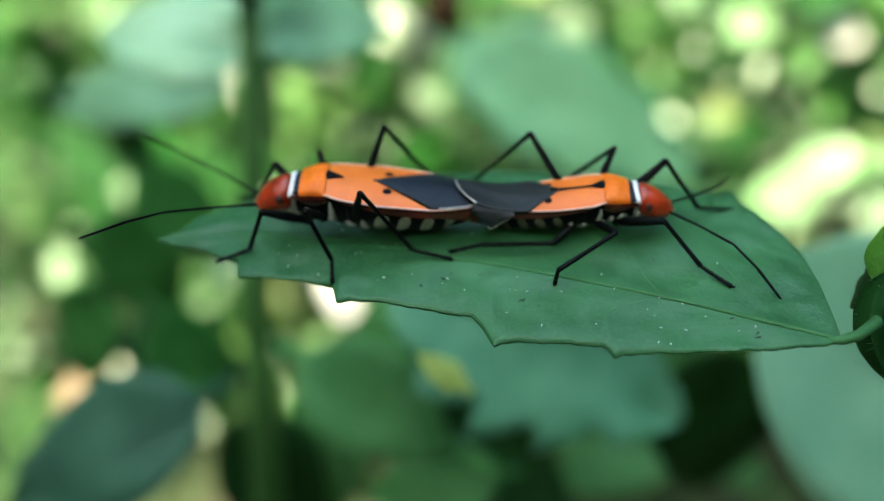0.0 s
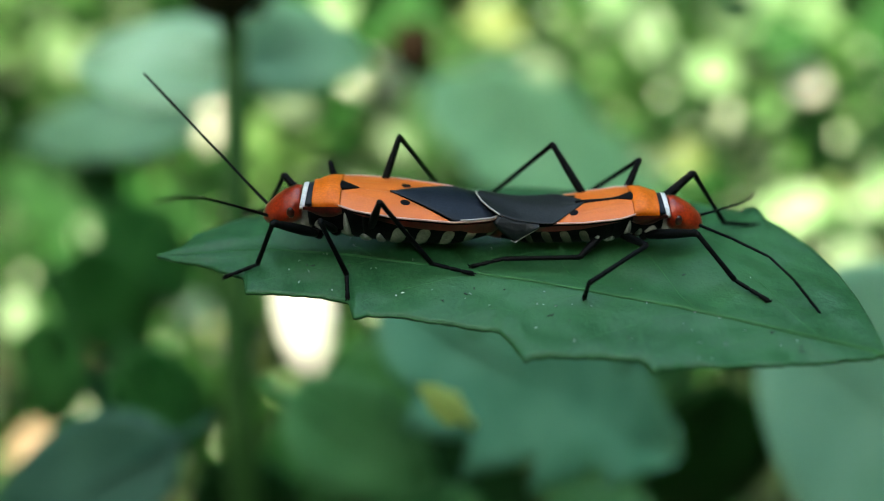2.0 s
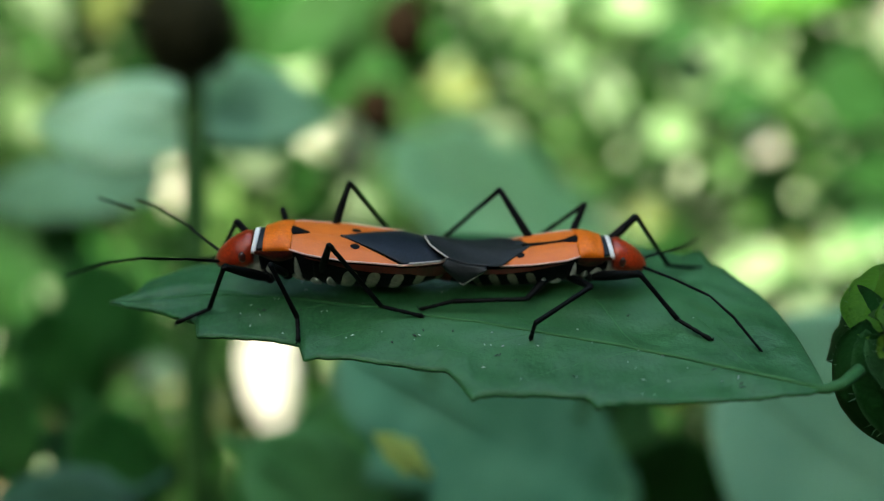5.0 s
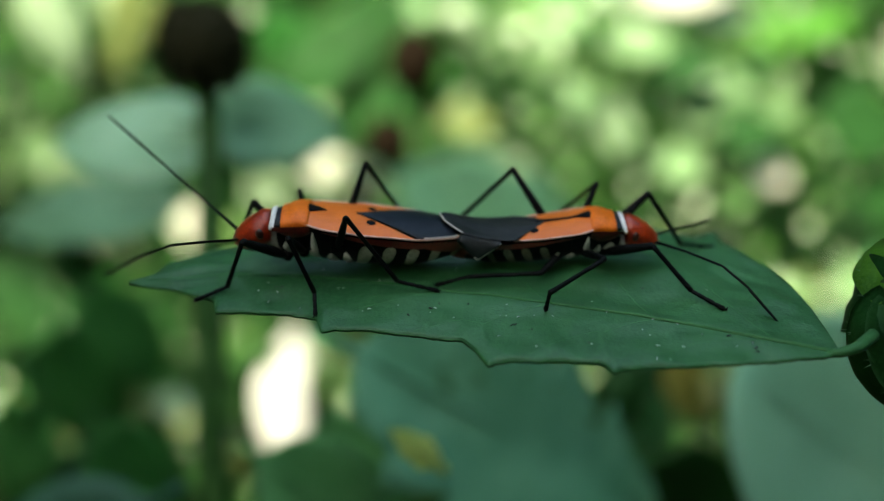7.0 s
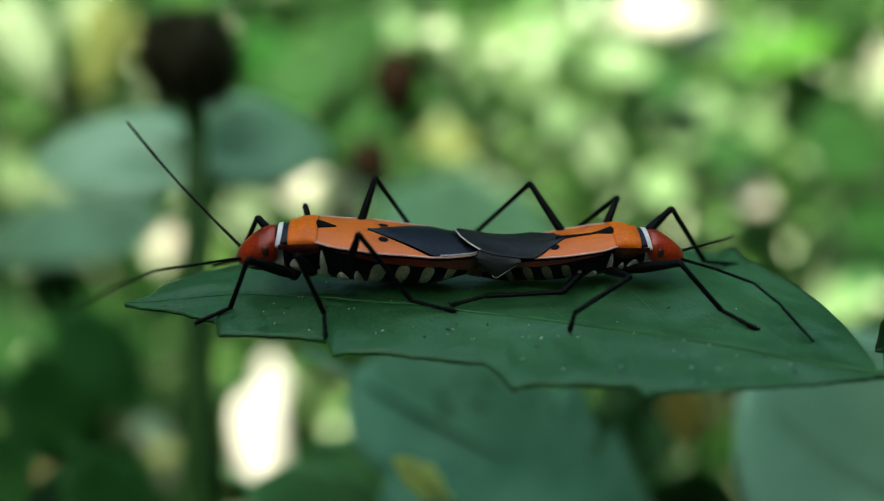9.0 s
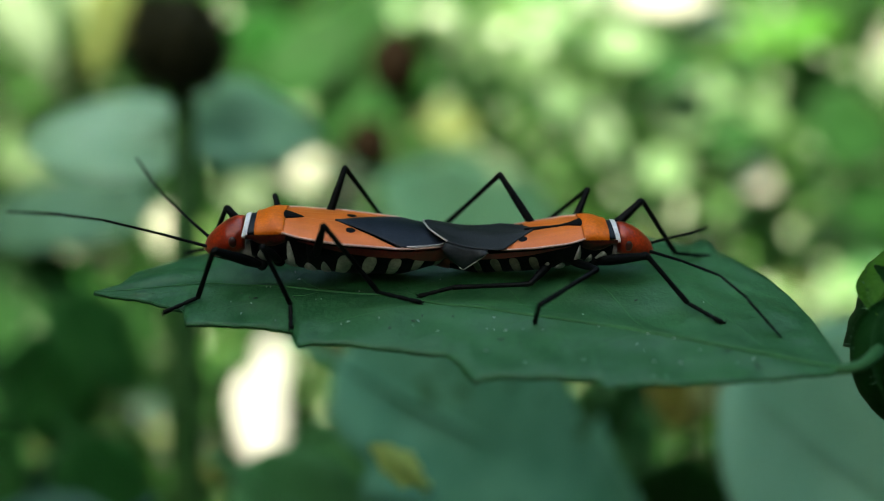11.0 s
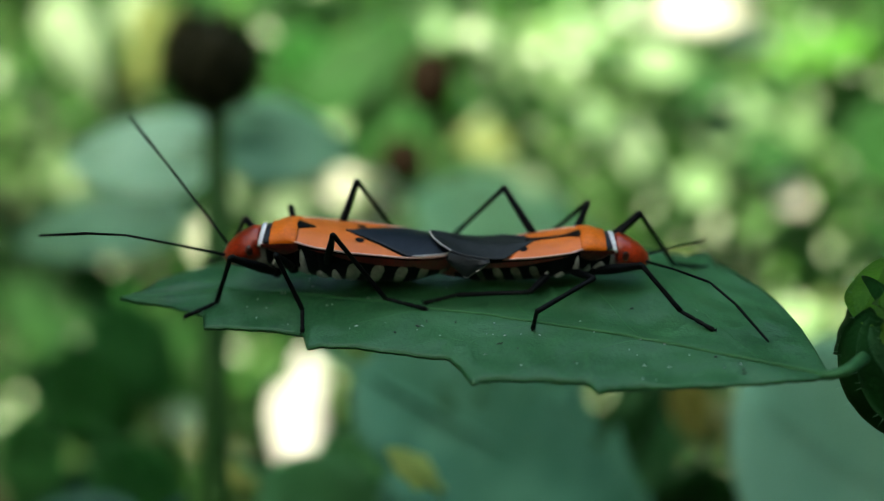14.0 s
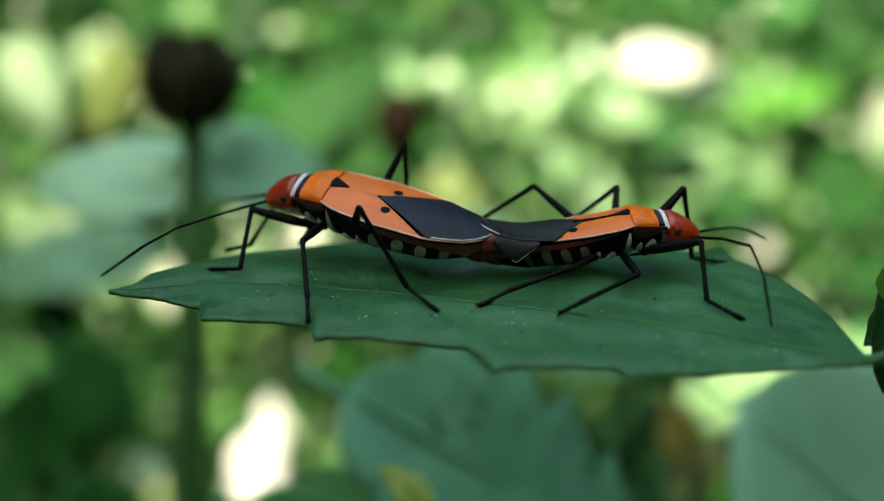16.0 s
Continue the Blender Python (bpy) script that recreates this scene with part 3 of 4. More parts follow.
RIGHT_LEGS = [
    ((1.003, -0.10, 0.205), (1.268, -0.30, 0.341), (1.498, -0.449, 0.07), (1.679, -0.584, 0.01)),
    ((0.841, -0.10, 0.215), (0.971, -0.32, 0.267), (0.594, -0.623, 0.150), (0.578, -0.581, 0.01)),
    ((0.73, -0.12, 0.22), (0.584, -0.25, 0.138), (0.121, -0.219, 0.06), (-0.089, -0.232, 0.01)),
    ((1.02, 0.10, 0.22), (1.334, 0.22, 0.471), (1.59, 0.245, 0.08), (1.861, 0.322, 0.01)),
    ((0.85, 0.12, 0.24), (1.005, 0.33, 0.506), (0.72, 0.60, 0.08), (0.60, 0.68, 0.01)),
    ((0.70, 0.12, 0.25), (0.444, 0.36, 0.603), (0.05, 0.55, 0.08), (-0.08, 0.62, 0.01)),
]
LEFT_ROOT, RIGHT_ROOT = pose(0.0015, 0, 0, 0, 0, 180), pose(-0.0004, 0, 0)
for legs in (LEFT_LEGS, RIGHT_LEGS):
    for i, (hip, knee, ankle, claw) in enumerate(legs):
        rise = on_leaf(claw[0], claw[1]).z
        legs[i] = (hip, knee, (ankle[0], ankle[1], ankle[2] + rise), (claw[0], claw[1], claw[2] + rise))
left_bug = build_bug(LEFT_ROOT, 1.0, 0.0, 0, LEFT_LEGS, "larger orange and black bug coupled tail to tail on the leaf", [(0.11, 0.024), (0.25, 0.027), (0.395, 0.030), (0.545, 0.033), (0.69, 0.038)])
right_bug = build_bug(RIGHT_ROOT, 0.92, -0.045, 1, RIGHT_LEGS, "smaller orange and black bug with ruffled wing tip on the leaf", [(0.35, 0.020), (0.475, 0.025), (0.60, 0.026), (0.725, 0.024)], reach=0.8)


# ---- plants behind ----
def blade_mesh(length, width, teeth=0, curl=0.12, fold=0.12, nu=14, nv=6, thick=0.03, bite=0.13):
    """A leaf blade along +x from its stalk, its face up."""
    def fn(u, v):
        w = width * 0.5 * math.sin(math.pi * min(1, u ** 0.75 * 0.985 + 0.012)) ** 0.8
        if teeth:
            w *= 1 - bite * ((u * teeth + (0.4 if v > 0.5 else 0)) % 1.0) * min(1, 6 * (1 - u))
        y = (2 * v - 1) * w
        return Vector((u * length, y, fold * abs(y) - curl * length * (u - 0.3) ** 2 + 0.015 * length * math.sin(9 * u + 5 * v)))
    return shell(fn, nu, nv, thick)


def plant_leaf(at, aim, length, width, material, label, face=(0, -0.4, 1), teeth=0, name="plant_leaf", detail=(14, 6), vein=0.05, bite=0.13, spots=0):
    """A leaf whose middle is at a place, stalk towards -aim, upper face towards face."""
    x = Vector(aim).normalized()
    z = Vector(face)
    z = (z - x * z.dot(x)).normalized()
    rot = Matrix((x, z.cross(x), z)).transposed().to_quaternion()
    ob = tagged(new(name), label, "leaf", "leaves behind")
    ob.matrix_basis = cmpose(Vector(at) - x * length * 0.5, rot)
    part("blade", blade_mesh(length, width, teeth, nu=detail[0], nv=detail[1], bite=bite), material, ob)
    rnd = random.Random(int(length * 1000))
    for _ in range(spots):
        u, w = rnd.uniform(0.2, 0.85), rnd.uniform(-0.3, 0.3) * width
        r0 = rnd.uniform(0.035, 0.085)
        lift = 0.12 * abs(w) - 0.12 * length * (u - 0.3) ** 2 + 0.015 * length * math.sin(9 * u + 5 * (w / width + 0.5)) + 0.012
        disc = grid(lambda a, b_: Vector((u * length + r0 * a * math.cos(b_ * math.tau) * (1 + 0.3 * math.sin(b_ * 12.6)), w + r0 * a * math.sin(b_ * math.tau), lift + 0.006 * (1 - a))), 2, 12, close_v=True)[0]
        part("leaf_spot", disc, STEM, ob, "dark blemish on the leaf")
    curl = 0.12
    part("midrib", tube([(u * length, 0, -curl * length * (u - 0.3) ** 2 + 0.005) for u in (-0.15, 0, 0.2, 0.4, 0.6, 0.8, 0.97)], [vein * k for k in (1.0, 1.0, 0.9, 0.8, 0.6, 0.4, 0.2)], 6), material, ob)
    return ob


plant_leaf((2.0, 13.2, -6.25), (0.88, -0.1, -0.45), 5.9, 2.9, GLAUCOUS, "broad blue-green leaf in shade behind the insects", face=(-0.1, -0.75, 0.9), teeth=4, bite=0.22, detail=(40, 8))
plant_leaf((0.75, 2.75, -3.35), (0.85, -0.1, -0.5), 3.7, 2.5, MIDLEAF, "toothed blue-green leaf hanging below the insects", face=(0.1, -0.8, 0.7), teeth=5, bite=0.34, detail=(60, 10), spots=9)
plant_leaf((5.1, 2.7, -4.25), (0.80, -0.1, -0.60), 5.2, 3.2, PALEGREEN, "broad grey-green leaf beside the bud", face=(0, -0.8, 0.7), detail=(24, 10), vein=0.02)
plant_leaf((-3.75, 6.3, -1.35), (-1, 0.1, 0.05), 2.1, 1.5, LIGHTENED, "pale green leaf on the seed-head stalk", face=(0, -0.5, 1))
plant_leaf((-2.0, 6.5, -1.28), (1, 0.1, -0.1), 1.8, 1.3, GLAUCOUS, "blue-green leaf on the seed-head stalk", face=(0, -0.7, 0.8))
plant_leaf((-5.6, 9.5, -3.75), (-1, 0.1, -0.15), 3.2, 1.4, DIMTEAL, "soft green leaf dimmed in colour for half shade", face=(0, -0.6, 0.9), detail=(20, 8))
plant_leaf((-4.3, 2.4, -4.7), (-0.85, -0.2, -0.45), 2.8, 1.5, DIMLEAF, "blue-green leaf dulled in colour for shade low down", face=(0, -0.7, 0.8))
plant_leaf((-1.1, 2.9, -4.4), (0.75, 0, -0.65), 2.2, 1.3, MIDGREEN, "soft mid-green leaf low behind", face=(0, -0.7, 0.8))


def build_seed_head():
    ob = tagged(new("seed_head"), "round dark brown seed head on a tall green stalk", "seed head")
    ob.matrix_basis = cmpose((-2.6, 0.4, -30))
    part("stalk", tube([(0, 0, 0), (0.02, 0.7, 14), (0, 2.0, 22.5), (0, 3.35, 26.2), (0.02, 4.7, 28.6), (-0.03, 5.4, 29.5)], [0.30, 0.26, 0.22, 0.18, 0.15, 0.12], 10), STEM, ob, "upright green stalk")
    bm = bmesh.new()
    bmesh.ops.create_icosphere(bm, subdivisions=4, radius=0.52)
    for v in bm.verts:
        n = v.co.normalized()
        v.co = v.co * (1 + 0.025 * noise.noise(n * 9) + 0.04 * noise.noise(n * 24)) + Vector((-0.04, 5.4, 29.97))
    head = part("head", bm, SEED, ob, "knobbly dark seed ball")
    rnd, spikes = random.Random(17), bmesh.new()
    for _ in range(420):
        n = Vector((rnd.gauss(0, 1), rnd.gauss(0, 1), rnd.gauss(0, 1))).normalized()
        p = n * 0.50 + Vector((-0.04, 5.4, 29.97))
        tube([p, p + n * rnd.uniform(0.08, 0.17) + Vector((0, 0, rnd.uniform(-0.02, 0.03)))], [0.020, 0.008], 4, spikes)
    part("bristles", spikes, SEED, head, "short dry bristles")
    return ob


build_seed_head()


def build_bud():
    """The leafy bud to which the leaf's stalk leads: leaflets that fold over a round heart from one point."""
    ob = tagged(new("leaf_bud"), "crumpled dark green leaf bud at the shoot tip with fine hairs", "bud")
    ob.matrix_basis = cmpose((2.56, -0.83, 0.25))
    heart, size = Vector((0.489, 0.230, -0.325)), 0.56
    pole, across, upward = Vector((-0.746, -0.395, 0.537)), Vector((0.666, -0.460, 0.587)), Vector((0.016, 0.795, 0.606))

    def at(theta, phi, out):
        return heart + (pole * math.cos(theta) + (across * math.cos(phi) + upward * math.sin(phi)) * math.sin(theta)) * (size + out)

    # round core added so that gaps between leaflets stay dark
    bm = bmesh.new()
    bmesh.ops.create_icosphere(bm, subdivisions=4, radius=size * 0.93)
    for v in bm.verts:
        v.co = v.co * (1 + 0.05 * noise.noise(v.co * 4)) + heart
    part("heart", bm, DARKBUD, ob, "round core coloured dark for the shade inside the bud")
    # way it points from the middle, breadth, how far it reaches over, height of its layer, colour
    leaflets = ((0, 0.55, 1.9, 0.012, DARKBUD), (-42, 0.66, 1.9, 0.018, DARKBUD), (-84, 0.62, 1.8, 0.026, DARKBUD), (152, 0.50, 1.6, 0.014, DARKBUD), (74, 0.60, 1.85, 0.012, BUD), (26, 0.40, 1.9, 0.030, PALEBUD),
                (-122, 0.56, 1.5, 0.036, DARKBUD), (108, 0.36, 1.2, 0.034, BUD), (52, 0.22, 0.70, 0.044, BUD), (-100, 0.09, 0.22, 0.060, FRESH))
    for k, (way, wd, reach, layer, mat_) in enumerate(leaflets):
        def fn(u, v, way=radians(way), wd=wd, reach=reach, layer=layer, k=k):
            theta = 0.03 + reach * u
            w = wd * 0.5 * math.sin(math.pi * min(1, u ** 0.8 * 0.93 + 0.06)) ** 0.6
            side = 2 * v - 1
            phi = way + side * w / (size * max(0.18, math.sin(min(theta, 1.57))))
            crumple = 0.022 * noise.noise((u * 3 + k * 5.1, v * 2.5, k)) + 0.008 * noise.noise((u * 9, v * 8 + k, 2.0))
            out = layer + 0.05 * (side * side) * w / 0.3 - 0.030 * (1 - abs(side)) ** 2 + crumple + 0.05 * max(0, u - 0.75) * 2
            return at(theta, phi, out)
        bm, _ = grid(fn, 26, 14)
        bmesh.ops.solidify(bm, geom=bm.faces[:], thickness=0.010)
        leaflet = part("bud_leaf", bm, mat_, ob)
        if mat_ is DARKBUD:
            part("rib", tube([fn(u, 0.5) + pole * 0.003 for u in (0.03, 0.2, 0.4, 0.6, 0.8, 0.95)], [0.006, 0.006, 0.005, 0.004, 0.003, 0.001], 6), PALEBUD, leaflet, "pale green rib")
        hairs = bmesh.new()
        rnd = random.Random(k + 50)
        for _ in range(int(30 * wd) + 3):
            u, v = rnd.uniform(0.25, 0.98), rnd.choice((0.0, 1.0))
            p = fn(u, v)
            q = p + (p - heart).normalized() * rnd.uniform(0.02, 0.05) + Vector((rnd.uniform(-0.02, 0.02), 0, rnd.uniform(-0.01, 0.02)))
            tube([p, q], [0.0016, 0.0006], 4, hairs)
        part("hairs", hairs, PALEGREEN, leaflet, "fine pale hairs along the rim")
    part("shoot", tube([(0.05, 0.08, 0.0), (0.6, 0.4, -0.15), (1.9, 0.9, -1.6), (3.0, 1.2, -12), (3.2, 1.0, -30.25)], [0.09, 0.11, 0.15, 0.22, 0.28], 10), STEM, ob, "green shoot")
    return ob


build_bud()

ground = tagged(part("ground", grid(lambda u, v: Vector(((u - 0.5) * 60000, (v - 0.5) * 60000, -30)), 8, 8)[0], SOIL), kind="structure", label="soil with leaf litter", category="ground")

# sun- and shade-coloured and withered leaves far behind, each its own: place, breadth, height
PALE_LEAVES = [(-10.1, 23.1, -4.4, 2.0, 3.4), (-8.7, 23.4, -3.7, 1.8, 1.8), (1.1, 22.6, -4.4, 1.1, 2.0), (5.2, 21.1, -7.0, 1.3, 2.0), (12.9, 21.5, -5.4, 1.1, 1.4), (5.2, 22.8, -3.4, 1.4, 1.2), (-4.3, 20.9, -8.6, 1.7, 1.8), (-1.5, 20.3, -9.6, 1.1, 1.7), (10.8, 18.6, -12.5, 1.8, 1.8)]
SUNWHITE_LEAVES = [(-4.1, 17.9, -13.9, 1.7, 3.3), (-3.75, 18.7, -12.4, 0.8, 1.4)]
SUNTONE_LEAVES = [(9.4, 20.5, -7.9, 1.2, 0.9), (7.1, 22.7, -3.4, 2.6, 1.1), (-2.4, 21.1, -7.9, 1.7, 0.9), (-10.1, 16.3, -15.6, 0.9, 0.7)]
YELLOW_LEAVES = [(-7.7, 23.1, -4.1, 1.7, 1.7), (1.2, 21.5, -6.7, 1.7, 1.2), (7.3, 18.0, -13.4, 2.0, 1.7), (-0.5, 17.8, -14.7, 1.8, 1.2), (1.2, 22.0, -6.9, 1.3, 1.0), (-5.6, 17.2, -14.3, 1.2, 1.2)]
LIME_LEAVES = [(10.3, 22.1, -4.3, 2.6, 1.1), (9.9, 22.0, -4.8, 1.6, 0.8)]
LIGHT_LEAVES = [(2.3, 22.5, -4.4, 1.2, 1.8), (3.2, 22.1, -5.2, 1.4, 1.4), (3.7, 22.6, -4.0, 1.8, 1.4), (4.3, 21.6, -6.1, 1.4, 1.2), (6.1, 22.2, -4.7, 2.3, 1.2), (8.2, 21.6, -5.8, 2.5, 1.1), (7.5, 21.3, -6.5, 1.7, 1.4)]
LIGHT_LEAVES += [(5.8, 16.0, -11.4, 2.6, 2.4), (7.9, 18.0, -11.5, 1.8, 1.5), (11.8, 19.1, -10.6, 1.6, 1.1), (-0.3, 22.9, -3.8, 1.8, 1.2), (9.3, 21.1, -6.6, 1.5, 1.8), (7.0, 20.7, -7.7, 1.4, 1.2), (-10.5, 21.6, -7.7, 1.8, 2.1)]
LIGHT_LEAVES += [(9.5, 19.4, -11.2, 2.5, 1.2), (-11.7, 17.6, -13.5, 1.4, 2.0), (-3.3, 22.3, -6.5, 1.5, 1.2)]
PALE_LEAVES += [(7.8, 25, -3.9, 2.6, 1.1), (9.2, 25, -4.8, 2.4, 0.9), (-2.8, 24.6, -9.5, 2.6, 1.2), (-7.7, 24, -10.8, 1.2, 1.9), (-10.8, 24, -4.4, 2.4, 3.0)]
PLAIN_LEAVES = [(-1.8, 22.6, -4.7, 2.3, 2.0), (-1.6, 21.9, -6.2, 2.0, 1.4), (-3.7, 22.6, -5.0, 1.8, 2.3)]
RUSTY_LEAVES = [(-9.0, 17.0, -14.5, 1.4, 1.5), (-11.1, 15.7, -16.5, 1.7, 1.2)]
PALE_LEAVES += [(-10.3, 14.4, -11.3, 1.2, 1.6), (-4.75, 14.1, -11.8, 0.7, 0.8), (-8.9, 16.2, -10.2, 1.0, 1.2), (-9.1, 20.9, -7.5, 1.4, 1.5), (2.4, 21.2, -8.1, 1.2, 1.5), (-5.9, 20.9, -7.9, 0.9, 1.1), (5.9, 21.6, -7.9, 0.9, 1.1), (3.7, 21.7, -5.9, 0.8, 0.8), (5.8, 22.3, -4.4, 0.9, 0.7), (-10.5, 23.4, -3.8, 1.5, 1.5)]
SUNTONE_LEAVES += [(-1.8, 21.0, -8.3, 1.4, 1.4), (-6.7, 20.7, -9.3, 0.8, 1.4), (-5.65, 14.0, -11.9, 0.4, 0.6), (12.9, 21.6, -5.2, 0.9, 1.6)]
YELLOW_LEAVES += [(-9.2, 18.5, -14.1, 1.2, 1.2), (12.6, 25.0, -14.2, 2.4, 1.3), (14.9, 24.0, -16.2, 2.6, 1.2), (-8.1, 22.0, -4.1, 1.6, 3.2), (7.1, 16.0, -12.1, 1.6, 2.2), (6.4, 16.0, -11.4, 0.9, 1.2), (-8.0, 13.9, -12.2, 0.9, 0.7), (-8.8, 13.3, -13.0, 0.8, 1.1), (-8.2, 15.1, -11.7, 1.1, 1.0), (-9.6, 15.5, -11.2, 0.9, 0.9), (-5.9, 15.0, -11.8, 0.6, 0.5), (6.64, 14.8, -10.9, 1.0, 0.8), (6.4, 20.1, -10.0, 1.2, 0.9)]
# dark gaps among the far leaves, shade put into leaf colour
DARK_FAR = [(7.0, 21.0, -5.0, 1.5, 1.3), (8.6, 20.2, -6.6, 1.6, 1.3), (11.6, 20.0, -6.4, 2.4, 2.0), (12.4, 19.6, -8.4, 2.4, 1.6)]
for places, material, label in ((DARK_FAR, SHADY, "leaf coloured dark to stand for shade between others"), (PLAIN_LEAVES, GREEN, "mid-green leaf in sun"), (SUNWHITE_LEAVES, SUNWHITE, "leaf coloured white to stand for a sunlit spot"), (RUSTY_LEAVES, TAWNY, "withered tawny leaf in sun"), (PALE_LEAVES, PALE, "leaf coloured pale to stand for a patch of sun"), (SUNTONE_LEAVES, SUNTONE, "leaf coloured cream to stand for a sunlit spot"), (YELLOW_LEAVES, OCHRE, "yellowed old leaf in sun"), (LIME_LEAVES, LIME, "bright lime-green leaf in sun"), (LIGHT_LEAVES, LIGHT, "leaf in a green lightened to stand for sun")):
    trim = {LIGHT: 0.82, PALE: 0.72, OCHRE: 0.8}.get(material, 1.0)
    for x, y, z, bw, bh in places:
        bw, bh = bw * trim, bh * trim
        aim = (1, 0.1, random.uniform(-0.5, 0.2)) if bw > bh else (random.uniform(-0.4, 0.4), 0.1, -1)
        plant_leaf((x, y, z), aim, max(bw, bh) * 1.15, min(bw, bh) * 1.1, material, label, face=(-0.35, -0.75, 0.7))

for p, r in (((-0.92, 16.0, -5.1), 0.50), ((-0.31, 16.0, -3.3), 0.58)):
    ob = tagged(new("flower_bud"), "rust-red flower bud on a thin stalk", "flower bud")
    ob.matrix_basis = cmpose((p[0], p[1], -30))
    part("stalk", tube([(0.3, 0.5, 0), (0.1, 0.2, 15), (0, 0, 30 + p[2])], [0.12, 0.10, 0.08], 8), STEM, ob)
    bm = bmesh.new()
    bmesh.ops.create_icosphere(bm, subdivisions=3, radius=r)
    for v in bm.verts:
        v.co = Vector((v.co.x, v.co.y, v.co.z * 1.25)) * (1 + 0.1 * noise.noise(v.co * 5)) + Vector((0, 0, 30 + p[2]))
    part("petals", bm, RUST, ob)


def thicket(name, count, material, label, near, far, size, seed):
    """Many small leaves, scattered in clumps."""
    rnd = random.Random(seed)
    verts, faces = [], []
    while len(faces) < count * 8:
        d = rnd.uniform(near, far)
        half = (d + 6.5) * 0.55
        cx, cy = rnd.uniform(-half, half), d
        cz = 3 - (d + 6.5) * rnd.uniform(0.12, 0.95)
        if cz < -29:
            continue
        for _ in range(rnd.randint(5, 12)):
            c = Vector((cx, cy, cz)) + Vector((rnd.gauss(0, 1.6), rnd.gauss(0, 1.6), rnd.gauss(0, 1.4)))
            x = Vector((rnd.uniform(-1, 1), rnd.uniform(-1, 1), rnd.uniform(-0.9, 0.4))).normalized()
            z = Vector((rnd.uniform(-0.7, 0.7), rnd.uniform(-1, 0.4), rnd.uniform(0.2, 1)))
            z = (z - x * z.dot(x)).normalized()
            y = z.cross(x)
            ln = size * rnd.uniform(0.6, 1.5)
            wd = ln * rnd.uniform(0.3, 0.6)
            k = len(verts)
            for u, w, h in ((0, 0.02, 0), (0.25, 0.8, 0.05), (0.5, 1, 0.06), (0.75, 0.7, 0), (1, 0.02, -0.12)):
                for sgn in (-1, 0, 1):
                    verts.append((c + x * (u - 0.5) * ln + y * sgn * w * wd * 0.5 + z * (h * ln + abs(sgn) * w * wd * 0.12)) * CM)
            for i in range(4):
                for j in range(2):
                    a = k + i * 3 + j
                    faces.append((a, a + 1, a + 4, a + 3))
    me = bpy.data.meshes.new(name)
    me.from_pydata(verts, [], faces)
    me.materials.append(material)
    for p in me.polygons:
        p.use_smooth = True
    return tagged(new(name, me), label, "foliage", kind="stuff")


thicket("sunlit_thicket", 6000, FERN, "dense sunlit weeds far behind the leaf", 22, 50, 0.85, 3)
thicket("shade_toned_thicket", 2600, SHADY, "dense weeds coloured dark to stand for shade, far behind the leaf", 22, 60, 2.0, 4)
# leaves whose dark colour takes the place of shaded hollows
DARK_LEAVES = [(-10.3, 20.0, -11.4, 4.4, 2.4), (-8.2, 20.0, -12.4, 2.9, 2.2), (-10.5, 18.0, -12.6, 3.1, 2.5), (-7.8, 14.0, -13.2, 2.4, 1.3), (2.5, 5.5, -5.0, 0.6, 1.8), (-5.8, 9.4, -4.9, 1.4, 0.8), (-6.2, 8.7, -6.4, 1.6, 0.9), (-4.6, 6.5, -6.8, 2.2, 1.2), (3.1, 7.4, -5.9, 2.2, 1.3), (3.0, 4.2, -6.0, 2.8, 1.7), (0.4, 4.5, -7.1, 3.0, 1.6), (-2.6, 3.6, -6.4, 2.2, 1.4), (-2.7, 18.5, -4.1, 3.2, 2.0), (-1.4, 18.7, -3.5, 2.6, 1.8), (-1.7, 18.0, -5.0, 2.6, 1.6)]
EMERALD_LEAVES = [(14.6, 25.0, -13.6, 4.6, 1.6), (2.0, 6.0, -8.5, 2.7, 1.3), (4.5, 8.0, -10.4, 2.3, 1.3), (-2.3, 6.0, -8.8, 2.4, 1.1), (-1.2, 4.6, -5.4, 2.2, 1.6)]
GREEN_LEAVES = [(-6.8, 13.0, -7.3, 1.9, 1.1), (-5.1, 8.9, -5.8, 2.2, 1.4), (-5.4, 7.5, -5.9, 2.4, 1.5), (-1.55, 4.3, -5.5, 2.6, 1.6), (-4.0, 5.2, -5.8, 2.0, 1.2), (-5.9, 6.1, -6.1, 2.2, 1.3), (1.6, 5.4, -6.0, 2.4, 1.5), (-0.6, 3.0, -5.8, 1.8, 1.0)]
for places, material, label in ((DARK_LEAVES, SHADY, "weed leaf coloured dark to stand for deep shade"), (GREEN_LEAVES, GREEN, "mid-green weed leaf in shade"), (EMERALD_LEAVES, MIDGREEN, "emerald weed leaf in half shade")):
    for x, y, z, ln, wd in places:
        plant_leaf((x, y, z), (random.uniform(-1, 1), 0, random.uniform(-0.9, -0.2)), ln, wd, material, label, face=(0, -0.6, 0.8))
for x, y, z, ln, wd in ((-6.7, 12.0, -9.5, 0.7, 0.7), (-5.4, 12.5, -9.6, 0.9, 0.6), (-7.9, 12.0, -11.5, 0.8, 0.8)):
    plant_leaf((x, y, z), (1, 0, -0.4), ln, wd, PALE, "small leaf paled in colour for a spot of light", face=(-0.2, -0.7, 0.8))
plant_leaf((3.14, 5.0, -4.39), (0.45, 0, -1), 1.15, 0.55, GOLD, "golden yellowed leaf between the broad leaves", face=(-0.2, -0.7, 0.8))
